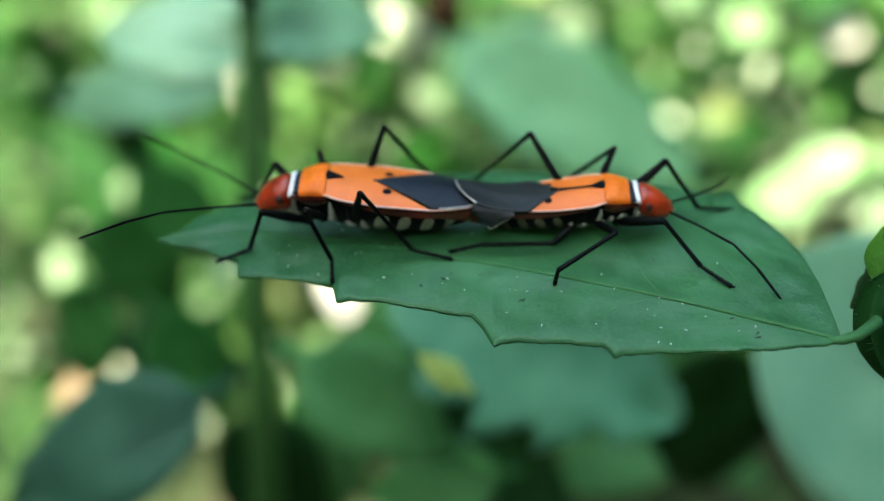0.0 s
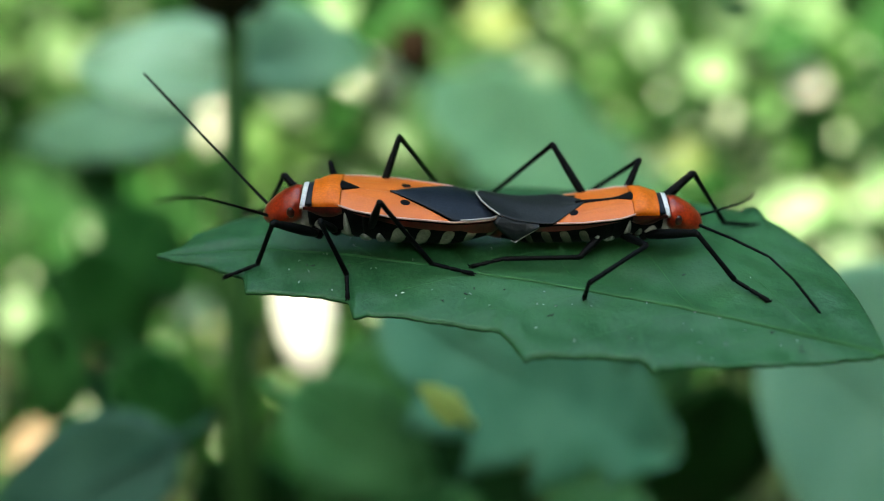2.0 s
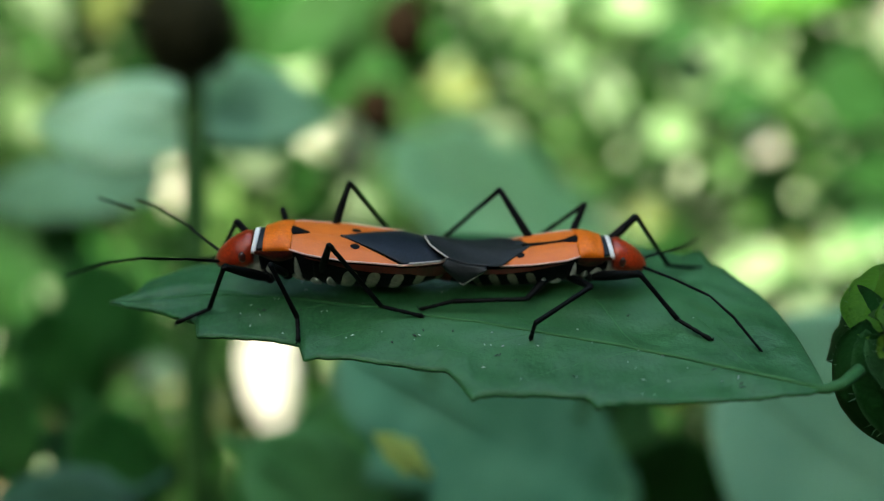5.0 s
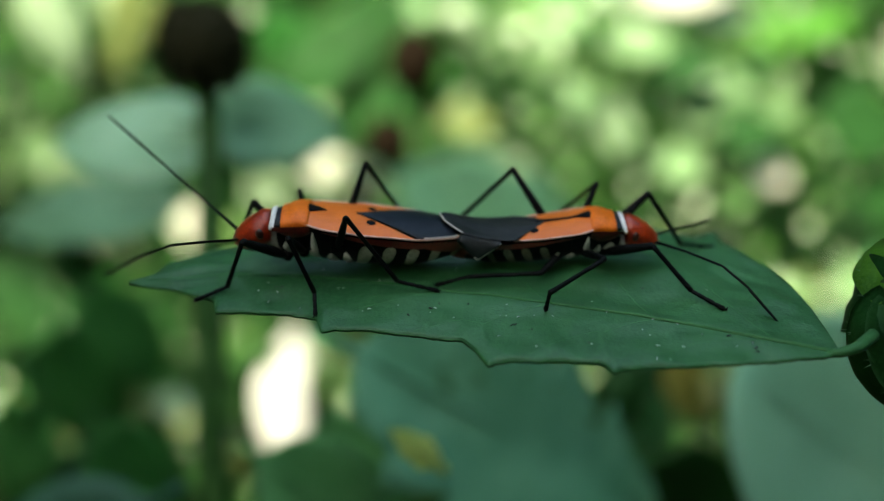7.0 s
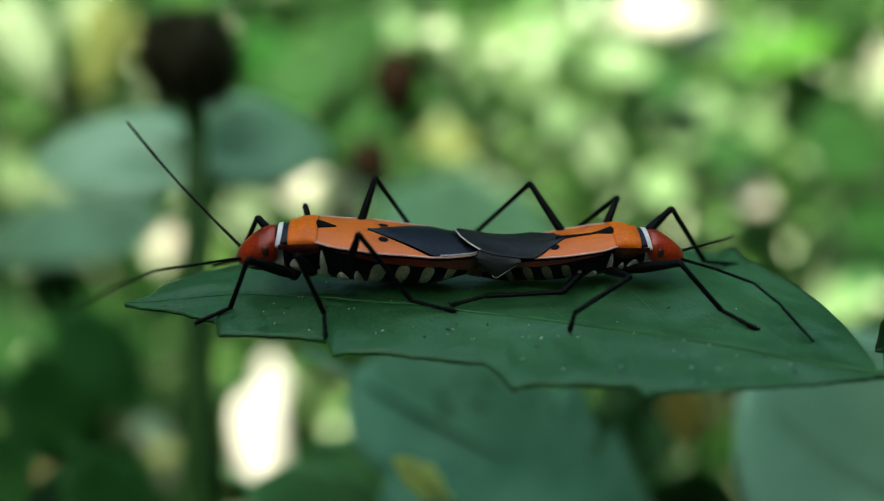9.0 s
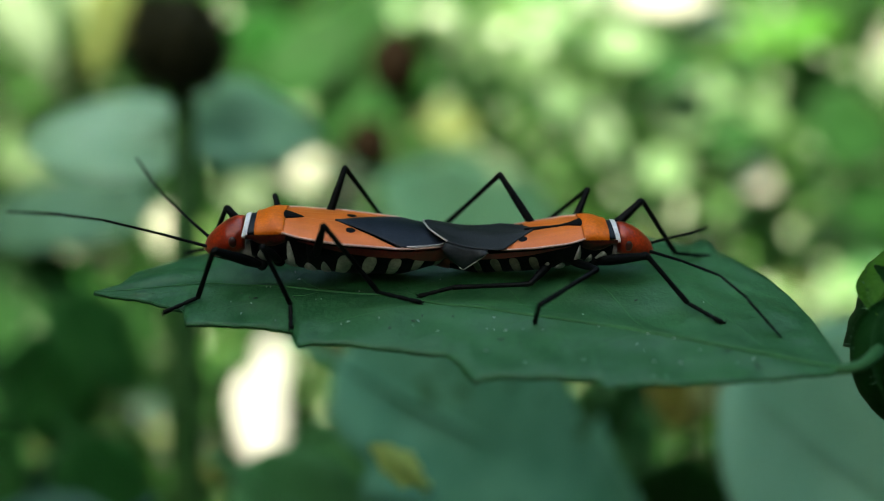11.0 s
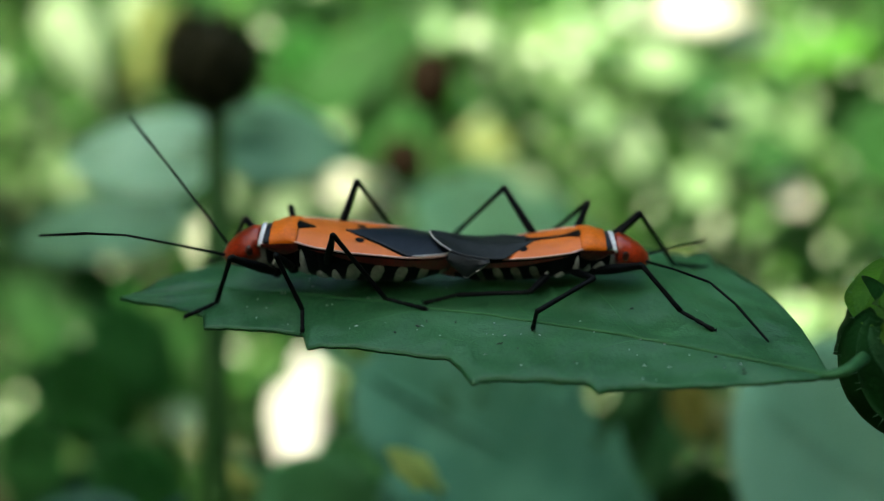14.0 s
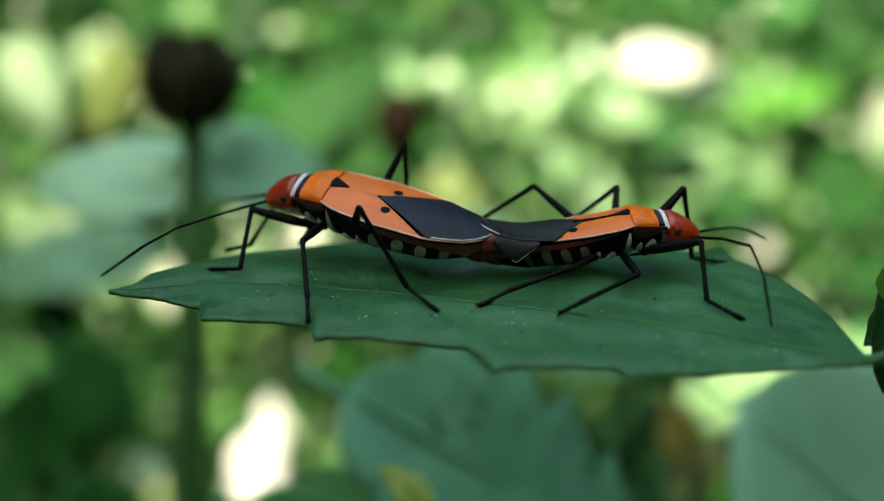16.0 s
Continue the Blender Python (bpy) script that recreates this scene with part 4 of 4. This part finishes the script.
plant_leaf((2.9, 6.0, -6.0), (0.35, 0, -1), 2.0, 1.15, MIDGREEN, "deep green leaf hanging in the gap between broad leaves", face=(0, -0.6, 0.8))
plant_leaf((-0.26, 1.2, -2.30), (-0.7, 0, 0.7), 0.55, 0.32, YELLOWTIP, "bright green leaf with a yellowed tip", face=(-0.3, -0.5, 1.0), teeth=3, bite=0.3)
thicket("glint_sprigs", 620, GLINT, "small sprigs coloured pale to stand for sun glints", 18, 32, 0.42, 9)
thicket("distant_thicket", 2500, FERN, "weeds in sun farther off", 50, 140, 4.0, 5)


def surround(count, seed):
    """Unseen weeds added on the sides and behind, closing out low sky light."""
    rnd = random.Random(seed)
    verts, faces = [], []
    for _ in range(count):
        a = rnd.uniform(0, math.tau)
        ahead = -math.sin(a) > -0.55          # towards the view: farther off, and above it
        r = rnd.uniform(75, 120) if ahead else rnd.uniform(30, 65)
        c = Vector((math.cos(a) * r, -math.sin(a) * r + 2, rnd.uniform(-4 if ahead else -28, (1.0 if ahead else 1.7) * r)))
        if (c.normalized() - sun_way).length < 0.45:
            continue
        x = Vector((rnd.uniform(-1, 1), rnd.uniform(-1, 1), rnd.uniform(-0.9, 0.4))).normalized()
        z = Vector((rnd.uniform(-1, 1), rnd.uniform(-1, 1), rnd.uniform(0.0, 1)))
        z = (z - x * z.dot(x)).normalized()
        y = z.cross(x)
        ln = rnd.uniform(6, 13) * (1.9 if ahead else 1.0)
        k = len(verts)
        for u, w in ((0, 0.03), (0.3, 0.9), (0.65, 0.8), (1, 0.03)):
            for sgn in (-1, 1):
                verts.append((c + x * (u - 0.5) * ln + y * sgn * w * ln * 0.25 - z * 0.2 * ln * u * u) * CM)
        faces += [(k + 2 * i, k + 2 * i + 1, k + 2 * i + 3, k + 2 * i + 2) for i in range(3)]
    me = bpy.data.meshes.new("skylight_blocking_weeds")
    me.from_pydata(verts, [], faces)
    me.materials.append(SHADY)
    return tagged(new("skylight_blocking_weeds", me), "unseen dark weeds added all round to block low sky light", "foliage", kind="stuff")


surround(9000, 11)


def far_branches(seed):
    """Unseen boughs added high over the weeds behind; their gaps let sun through in patches."""
    rnd = random.Random(seed)
    lit = [Vector(p[:3]) for p in SUNWHITE_LEAVES + SUNTONE_LEAVES + PALE_LEAVES + YELLOW_LEAVES]
    u = sun_way.orthogonal().normalized()
    w = sun_way.cross(u).normalized()
    verts, faces = [], []
    for _ in range(150):
        c = Vector((0, 24, -8)) + u * rnd.uniform(-30, 30) + w * rnd.uniform(-30, 30) + sun_way * rnd.uniform(62, 75)
        for _ in range(rnd.randint(3, 9)):
            p = c + Vector((rnd.gauss(0, 2), rnd.gauss(0, 2), rnd.gauss(0, 1)))
            if any(((p - q) - sun_way * (p - q).dot(sun_way)).length < 2.6 for q in lit):
                continue
            x = Vector((rnd.uniform(-1, 1), rnd.uniform(-1, 1), rnd.uniform(-0.5, 0.3))).normalized()
            z = sun_way + Vector((rnd.uniform(-0.6, 0.6), rnd.uniform(-0.6, 0.6), 0))
            z = (z - x * z.dot(x)).normalized()
            y = z.cross(x)
            ln = rnd.uniform(2.0, 3.6)
            k = len(verts)
            for f, g in ((0, 0.03), (0.3, 0.9), (0.65, 0.8), (1, 0.03)):
                for sgn in (-1, 1):
                    verts.append((p + x * (f - 0.5) * ln + y * sgn * g * ln * 0.27 - z * 0.15 * ln * f * f) * CM)
            faces += [(k + 2 * i, k + 2 * i + 1, k + 2 * i + 3, k + 2 * i + 2) for i in range(3)]
    me = bpy.data.meshes.new("sun_breaking_foliage")
    me.from_pydata(verts, [], faces)
    me.materials.append(SHADY)
    return tagged(new("sun_breaking_foliage", me), "unseen loose boughs added to break the sun into patches", "foliage", kind="stuff")


far_branches(31)


def build_canopy():
    """An unseen overhanging branch, added so that the insects sit in its shade."""
    ob = tagged(new("added_shade_branch"), "unseen leafy branch added overhead to shade the insects", "branch")
    mid = sun_way * 48 + Vector((-1.5, 1.5, -2.0))
    ob.matrix_basis = cmpose(mid)
    part("limb", tube([(-60, 8, -30 - mid.z), (-57, 6, -30), (-40, 4, -8), (-14, 1, 0.5), (0, 0, 1), (12, -1, 0)], [1.6, 1.2, 0.9, 0.6, 0.4, 0.2], 8), STEM, ob)
    rnd = random.Random(8)
    me = None
    for i in range(84):
        a, r = i * 2.4, 1.05 * math.sqrt(i)
        x = Vector((math.cos(a * 1.7), math.sin(a * 1.7), -0.2)).normalized()
        z = (sun_way + Vector((rnd.uniform(-0.3, 0.3), rnd.uniform(-0.3, 0.3), 0)))
        z = (z - x * z.dot(x)).normalized()
        rot = Matrix((x, z.cross(x), z)).transposed().to_quaternion()
        u, w = sun_way.orthogonal().normalized(), sun_way.cross(sun_way.orthogonal()).normalized()
        at = u * r * math.cos(a) + w * r * math.sin(a) + sun_way * rnd.uniform(-1, 1) - x * 3.2
        if me is None:
            first = part("branch_leaf", blade_mesh(6.5, 4.2, 0, nu=10, nv=6), SHADY, ob, at=cmpose(at, rot))
            me = first.data
        else:
            o = new("branch_leaf", me)
            o.parent, o.matrix_basis = ob, cmpose(at, rot)
    return ob


build_canopy()


# ---- what moves ----
PIVOT = Vector((0.08, 0, 0.28)) * CM   # where the two are coupled


def turned(root, shift, angles):
    """An insect's base after a shift, in centimetres, and a turn about the coupling."""
    return pose(*(PIVOT + Vector(shift) * CM), *angles) @ Matrix.Translation(-PIVOT) @ root


LEFT_FEELER_NEAR = [
    (0, -1.89, -0.36, 0.47, -2.2, -0.86, 0.61),
    (0.5, -1.94, -0.3, 0.37, -2.19, -0.84, 0.39),
    (1, -1.89, -0.23, 0.61, -2.01, -0.77, 0.86),
    (1.5, -1.97, -0.22, 0.38, -2.25, -0.73, 0.52),
    (2, -1.64, -0.47, 0.71, -1.72, -1.01, 0.97),
    (2.5, -1.68, -0.42, 0.73, -1.81, -0.93, 1.02),
    (3, -1.64, -0.43, 0.76, -1.62, -0.97, 1.03),
    (3.5, -1.68, -0.5, 0.64, -1.75, -1.07, 0.84),
    (4, -1.82, -0.43, 0.53, -2.05, -0.96, 0.69),
    (4.2, -1.71, -0.46, 0.66, -1.87, -0.99, 0.9),
    (6.3, -1.73, -0.53, 0.52, -2.1, -1, 0.53),
    (6.5, -1.65, -0.54, 0.62, -1.89, -1.08, 0.73),
    (7, -1.65, -0.57, 0.55, -1.86, -1.13, 0.64),
    (7.5, -1.77, -0.52, 0.47, -2.03, -1.06, 0.42),
    (8, -1.85, -0.44, 0.46, -2.19, -0.93, 0.43),
    (8.5, -1.82, -0.5, 0.32, -2.16, -0.95, 0.14),
    (9, -1.78, -0.51, 0.47, -2.04, -1.05, 0.53),
    (9.2, -1.82, -0.46, 0.48, -2.01, -1.02, 0.61),
    (11.3, -1.94, -0.12, 0.56, -2.27, -0.56, 0.8),
    (11.5, -1.7, -0.55, 0.53, -2, -1.06, 0.61),
    (12, -1.65, -0.61, 0.43, -1.87, -1.12, 0.21),
    (12.5, -1.55, -0.66, 0.4, -1.61, -1.18, 0.09),
    (13, -1.44, -0.64, 0.58, -1.49, -1.23, 0.66),
    (13.5, -1.8, -0.49, 0.46, -2.16, -0.93, 0.29),
    (13.8, -1.95, -0.27, 0.28, -2.37, -0.71, 0.29),
    (14, -1.95, -0.16, 0.53, -2.24, -0.64, 0.73),
    (14.3, -1.87, -0.06, 0.82, -2.33, -0.3, 1.11),
    (14.5, -1.99, -0.16, 0.62, -2.37, -0.61, 0.75),
    (15, -1.86, -0.27, 0.33, -2.06, -0.81, 0.16),
    (15.4, -1.75, -0.14, 0.52, -2.12, -0.61, 0.51),
    (15.7, -1.76, 0.41, 0.81, -2.14, -0.02, 1),
    (16, -1.68, 0.1, 0.38, -1.98, -0.41, 0.28),
]
LEFT_FEELER_FAR = [
    (0, -1.78, 0.52, 0.24, -2.32, 0.7, 0.44),
    (0.5, -1.86, 0.33, 0.58, -2.29, 0.74, 0.71),
    (1, -1.79, 0.43, 0.59, -2.18, 0.73, 0.94),
    (1.5, -1.8, 0.4, 0.61, -2.2, 0.79, 0.84),
    (2, -1.79, 0.32, 0.71, -2.19, 0.71, 0.93),
    (2.5, -1.74, 0.19, 0.81, -2.11, 0.6, 1.04),
    (3, -1.7, 0.22, 0.84, -2.06, 0.59, 1.14),
    (3.5, -1.71, 0.2, 0.83, -2.06, 0.48, 1.23),
    (4, -1.77, 0.3, 0.74, -2.17, 0.59, 1.08),
    (4.2, -1.77, 0.36, 0.69, -2.21, 0.76, 0.81),
    (6.3, -1.83, 0.47, 0.24, -2.38, 0.71, 0.17),
    (6.5, -1.87, 0.43, 0.38, -2.33, 0.8, 0.45),
    (7, -1.82, 0.32, 0.66, -2.25, 0.66, 0.9),
    (7.5, -1.8, 0.11, 0.78, -2.28, 0.44, 0.94),
    (8, -1.92, 0.33, 0.43, -2.4, 0.68, 0.37),
    (8.5, -1.91, 0.34, 0.17, -2.18, 0.77, -0.14),
    (9, -1.77, 0.45, 0.59, -2.14, 0.83, 0.89),
    (9.2, -1.77, 0.47, 0.58, -2.14, 0.82, 0.88),
    (11.3, -1.73, 0.57, 0.28, -2.01, 1.1, 0.26),
    (11.5, -1.74, 0.52, 0.1, -2.2, 0.89, -0.01),
    (12, -1.81, 0.47, 0.16, -2.31, 0.71, -0.09),
    (12.5, -1.83, 0.45, 0.16, -2.33, 0.71, -0.04),
    (13, -1.94, 0.29, 0.37, -2.54, 0.39, 0.37),
    (13.5, -1.73, 0.56, 0.18, -2.22, 0.88, 0.05),
    (13.8, -1.86, 0.38, 0.09, -2.3, 0.76, -0.04),
    (14, -1.72, 0.22, 0.82, -2.06, 0.69, 0.97),
    (14.3, -1.6, 0.18, 1, -1.87, 0.69, 1.19),
    (14.5, -1.61, 0.65, 0.31, -1.82, 1.15, 0.05),
    (15, -1.81, 0.59, 0.11, -2.17, 0.89, -0.26),
    (15.4, -1.71, 0.86, 0.18, -2.06, 1.3, -0.04),
    (15.7, -1.73, 0.89, 0.48, -2.1, 1.34, 0.37),
    (16, -1.44, 1.07, 0.22, -1.73, 1.55, -0.01),
]
RIGHT_FEELER_NEAR = [
    (0, 1.62, -0.36, 0.27, 1.93, -0.62, -0.06),
    (14.2, 1.62, -0.36, 0.27, 1.93, -0.62, -0.06),
    (14.5, 1.63, -0.42, 0.31, 1.84, -0.71, -0.01),
    (15, 1.51, -0.47, 0.48, 1.64, -0.74, 0.1),
    (15.5, 1.57, -0.42, 0.58, 1.5, -0.65, 0.16),
    (16, 1.72, -0.43, 0.47, 1.77, -0.67, 0.06),
]
RIGHT_FEELER_FAR = [
    (0, 1.78, 0.26, 0.25, 1.98, 0.66, 0.12),
    (14.2, 1.78, 0.26, 0.25, 1.98, 0.66, 0.12),
    (14.5, 1.72, 0.47, 0.13, 2.01, 0.83, 0.01),
    (15, 1.61, 0.51, 0.19, 1.94, 0.85, 0.09),
    (15.5, 1.74, 0.52, 0.28, 1.86, 0.8, -0.09),
    (16, 2, 0.37, 0.27, 2.36, 0.59, 0.04),
]
LEFT_STANDS = [
    (0.0, LEFT_ROOT),
    (13.6, turned(LEFT_ROOT, (0.000, 0.000, 0.000), (0.0, -0.0, 0.0))),
    (14, turned(LEFT_ROOT, (0.000, 0.000, 0.000), (0.0, -0.0, 0.0))),
    (14.25, turned(LEFT_ROOT, (-0.015, -0.006, 0.020), (-2.0, 2.3, -0.1))),
    (14.5, turned(LEFT_ROOT, (-0.033, -0.014, 0.038), (-4.0, 4.6, -1.3))),
    (14.75, turned(LEFT_ROOT, (-0.048, -0.023, 0.028), (-4.6, 5.1, -4.8))),
    (15, turned(LEFT_ROOT, (-0.052, -0.031, 0.026), (-3.8, 4.4, -9.3))),
    (15.25, turned(LEFT_ROOT, (-0.036, -0.032, 0.076), (-0.5, 1.7, -14.0))),
    (15.5, turned(LEFT_ROOT, (-0.004, -0.032, 0.119), (3.9, -0.4, -18.5))),
    (15.75, turned(LEFT_ROOT, (0.046, -0.036, 0.093), (7.9, 0.7, -21.3))),
    (16, turned(LEFT_ROOT, (0.102, -0.040, 0.047), (11.8, 2.7, -23.3))),
]
RIGHT_STANDS = [
    (0.0, RIGHT_ROOT),
    (13.6, turned(RIGHT_ROOT, (0.000, 0.000, 0.000), (0.0, -0.0, 0.0))),
    (14, turned(RIGHT_ROOT, (0.000, 0.000, 0.000), (0.0, -0.0, 0.0))),
    (14.25, turned(RIGHT_ROOT, (0.014, 0.014, 0.014), (4.0, 1.4, 0.8))),
    (14.5, turned(RIGHT_ROOT, (0.027, 0.030, 0.026), (7.6, 2.3, 1.2))),
    (14.75, turned(RIGHT_ROOT, (0.022, 0.045, 0.018), (7.3, 1.2, -0.3))),
    (15, turned(RIGHT_ROOT, (0.022, 0.055, 0.008), (4.7, -0.8, -1.6))),
    (15.25, turned(RIGHT_ROOT, (0.041, 0.049, 0.013), (-1.5, -3.7, 0.1))),
    (15.5, turned(RIGHT_ROOT, (0.078, 0.041, 0.018), (-6.8, -5.7, 2.3))),
    (15.75, turned(RIGHT_ROOT, (0.139, 0.043, 0.010), (-5.2, -4.6, 2.2))),
    (16, turned(RIGHT_ROOT, (0.209, 0.048, -0.002), (-1.5, -2.6, 1.5))),
]
LEFT_STEPS = {
    2: [(0, (-0.329, -0.315, 0.08), (-0.071, -0.325, 0.01)), (15.05, (-0.329, -0.315, 0.08), (-0.071, -0.325, 0.01)), (15.3, (-0.28, -0.29, 0.10), (-0.08, -0.38, 0.03)), (15.5, (-0.264, -0.275, 0.08), (-0.09, -0.44, 0.01)), (16, (-0.261, -0.272, 0.08), (-0.095, -0.44, 0.01))],
    0: [(0, (-1.42, -0.201, 0.06), (-1.63, -0.273, 0.01)), (14.9, (-1.42, -0.201, 0.06), (-1.60, -0.29, 0.01)), (15.05, (-1.42, -0.22, 0.06), (-1.57, -0.30, 0.01)), (15.25, (-1.4, 0.0, 0.2), (-1.6, 0, 0.16)), (15.5, (-1.345, 0.18, 0.03), (-1.56, 0.14, 0.01)), (16, (-1.30, 0.09, 0.05), (-1.535, 0.18, 0.01))],
    3: [(0, (-1.45, 0.45, 0.07), (-1.62, 0.5, 0.01)), (14.75, (-1.45, 0.45, 0.07), (-1.62, 0.5, 0.01)), (15, (-1.35, 0.5, 0.15), (-1.5, 0.55, 0.12)), (15.25, (-1.3, 0.55, 0.07), (-1.45, 0.62, 0.01)), (16, (-1.3, 0.55, 0.07), (-1.45, 0.62, 0.01))],
}
RIGHT_STEPS = {
    2: [(0, (0.121, -0.219, 0.06), (-0.089, -0.232, 0.01)), (15.1, (0.121, -0.219, 0.06), (-0.089, -0.232, 0.01)), (15.5, (0.26, -0.1, 0.22), (0.06, -0.12, 0.17)), (15.75, (0.34, -0.33, 0.07), (0.14, -0.43, 0.01)), (16, (0.34, -0.33, 0.07), (0.14, -0.43, 0.01))],
    1: [(0, (0.594, -0.623, 0.15), (0.578, -0.581, 0.01)), (14.5, (0.594, -0.623, 0.15), (0.578, -0.581, 0.01)), (15, (0.665, -0.57, 0.08), (0.57, -0.575, 0.01)), (15.5, (0.705, -0.521, 0.1), (0.57, -0.575, 0.01)), (16, (0.731, -0.571, 0.1), (0.57, -0.575, 0.01))],
}
# where a knee points
POLES = {
    "cotton_bug": {
        0: [(0, (-1.25, -0.3, 0.424)), (14.2, (-1.25, -0.3, 0.424)), (15, (-1.38, -0.17, 0.46)), (15.25, (-1.39, -0.04, 0.46)), (15.5, (-1.39, 0.11, 0.43)), (16, (-1.28, 0.34, 0.35))],
        2: [(0, (-0.628, -0.36, 0.601)), (14.2, (-0.628, -0.36, 0.601)), (15, (-0.603, -0.36, 0.636)), (15.25, (-0.60, -0.28, 0.62)), (15.5, (-0.59, -0.22, 0.61)), (16, (-0.56, -0.13, 0.60))],
        3: [(0, (-1.275, 0.24, 0.455)), (14.5, (-1.275, 0.24, 0.455)), (15, (-1.38, 0.50, 0.33)), (15.5, (-1.35, 0.65, 0.32)), (16, (-1.25, 0.75, 0.30))],
        4: [(0, (-0.983, 0.33, 0.494)), (14.4, (-0.983, 0.33, 0.494)), (15, (-1.02, 0.60, 0.42)), (15.5, (-0.95, 0.75, 0.40)), (16, (-0.85, 0.85, 0.36))],
        5: [(0, (-0.535, 0.36, 0.661)), (14.2, (-0.535, 0.36, 0.661)), (15, (-0.475, 0.45, 0.71)), (15.5, (-0.386, 0.55, 0.734)), (16, (-0.262, 0.55, 0.808))],
    },
    "cotton_bug.001": {
        0: [(0, (1.27, -0.3, 0.341)), (14.2, (1.27, -0.3, 0.341)), (15.5, (1.45, -0.3, 0.404)), (16, (1.56, -0.3, 0.339))],
        1: [(0, (0.971, -0.32, 0.267)), (14.2, (0.971, -0.32, 0.267)), (15.5, (1, -0.3, 0.297)), (16, (1.12, -0.3, 0.191))],
        5: [(0, (0.444, 0.36, 0.603)), (14.2, (0.444, 0.36, 0.603)), (15.5, (0.403, 0.5, 0.529)), (16, (0.483, 0.5, 0.467))],
    },
}


def move_bug(made, root, stands, steps, feeler_rows):
    """Key one insect: stands are rows of (t, pose); steps give, leg by leg, rows of (t, ankle, claw) where a foot is set down."""
    bug, limbs, feelers = made
    walk(bug, stands)
    def root_at(t):
        ts = [s[0] for s in stands]
        for (a, m0), (b_, m1) in zip(stands, stands[1:]):
            if t <= b_:
                return m0.lerp(m1, (t - a) / (b_ - a))
        return stands[-1][1]
    times = [s[0] for s in stands]
    for k, (h, joints, lens, fe, ti, ft) in enumerate(limbs):
        rest = [(joints[i + 1] - joints[i]).normalized() for i in range(3)]
        rows = ([], [], [])
        for t in times:
            inv = root_at(t).inverted()
            if k in steps:
                tab = steps[k]
                ankle, claw = [Vector([float(np.interp(t, [r[0] for r in tab], [r[j][c_] for r in tab])) for c_ in range(3)]) for j in (1, 2)]
                rise = Vector((0, 0, on_leaf(claw.x, claw.y).z))
                ankle, claw = ankle + rise, claw + rise
            else:
                ankle, claw = [root @ (p * CM) / CM for p in joints[2:]]
            a, c_ = inv @ (ankle * CM) / CM, inv @ (claw * CM) / CM
            way = a - h
            d = min(way.length, (lens[0] + lens[1]) * 0.998)
            way.normalize()
            a = h + way * d
            along = (lens[0] ** 2 - lens[1] ** 2 + d * d) / (2 * d)
            off = math.sqrt(max(0.0, lens[0] ** 2 - along ** 2))
            pole = joints[1] - h
            if k in POLES.get(bug.name, {}):
                tab = POLES[bug.name][k]
                hint = Vector([float(np.interp(t, [r[0] for r in tab], [r[1][c2] for r in tab])) for c2 in range(3)])
                pole = inv @ (hint * CM) / CM - h
            pole = (pole - way * pole.dot(way)).normalized()
            knee = h + way * along + pole * off
            for row, p, q, r0 in ((rows[0], h, knee, rest[0]), (rows[1], knee, a, rest[1]), (rows[2], a, c_, rest[2])):
                row.append((t, cmpose(p - h, limb_turn(r0, (q - p).normalized()))))
        for ob, row in zip((fe, ti, ft), rows):
            walk(ob, row)
    for (base, segs), table in zip(feelers, feeler_rows):
        rows = [[] for _ in segs]
        rest = None
        for t, ex, ey, ez, tx, ty, tz in table:
            inv = root_at(t).inverted()
            e, p = inv @ (Vector((ex, ey, ez)) * CM) / CM, inv @ (Vector((tx, ty, tz)) * CM) / CM
            d1, d2 = (e - base).normalized(), (p - e).normalized()
            at = Vector((0, 0, 0))
            for i, mixing in enumerate((0.0, 0.12, 0.7, 1.0)):
                way = d1.lerp(d2, mixing).normalized()
                rest = rest or Vector((1, 0, 0.05)).normalized()
                rows[i].append((t, cmpose(at, limb_turn(rest, way))))
                at = at + way * segs[i][0]
        for (_, ob), row in zip(segs, rows):
            walk(ob, row)


def motions():
    move_bug(left_bug, LEFT_ROOT, LEFT_STANDS, LEFT_STEPS, (LEFT_FEELER_FAR, LEFT_FEELER_NEAR))
    move_bug(right_bug, RIGHT_ROOT, RIGHT_STANDS, RIGHT_STEPS, (RIGHT_FEELER_NEAR, RIGHT_FEELER_FAR))


motions()
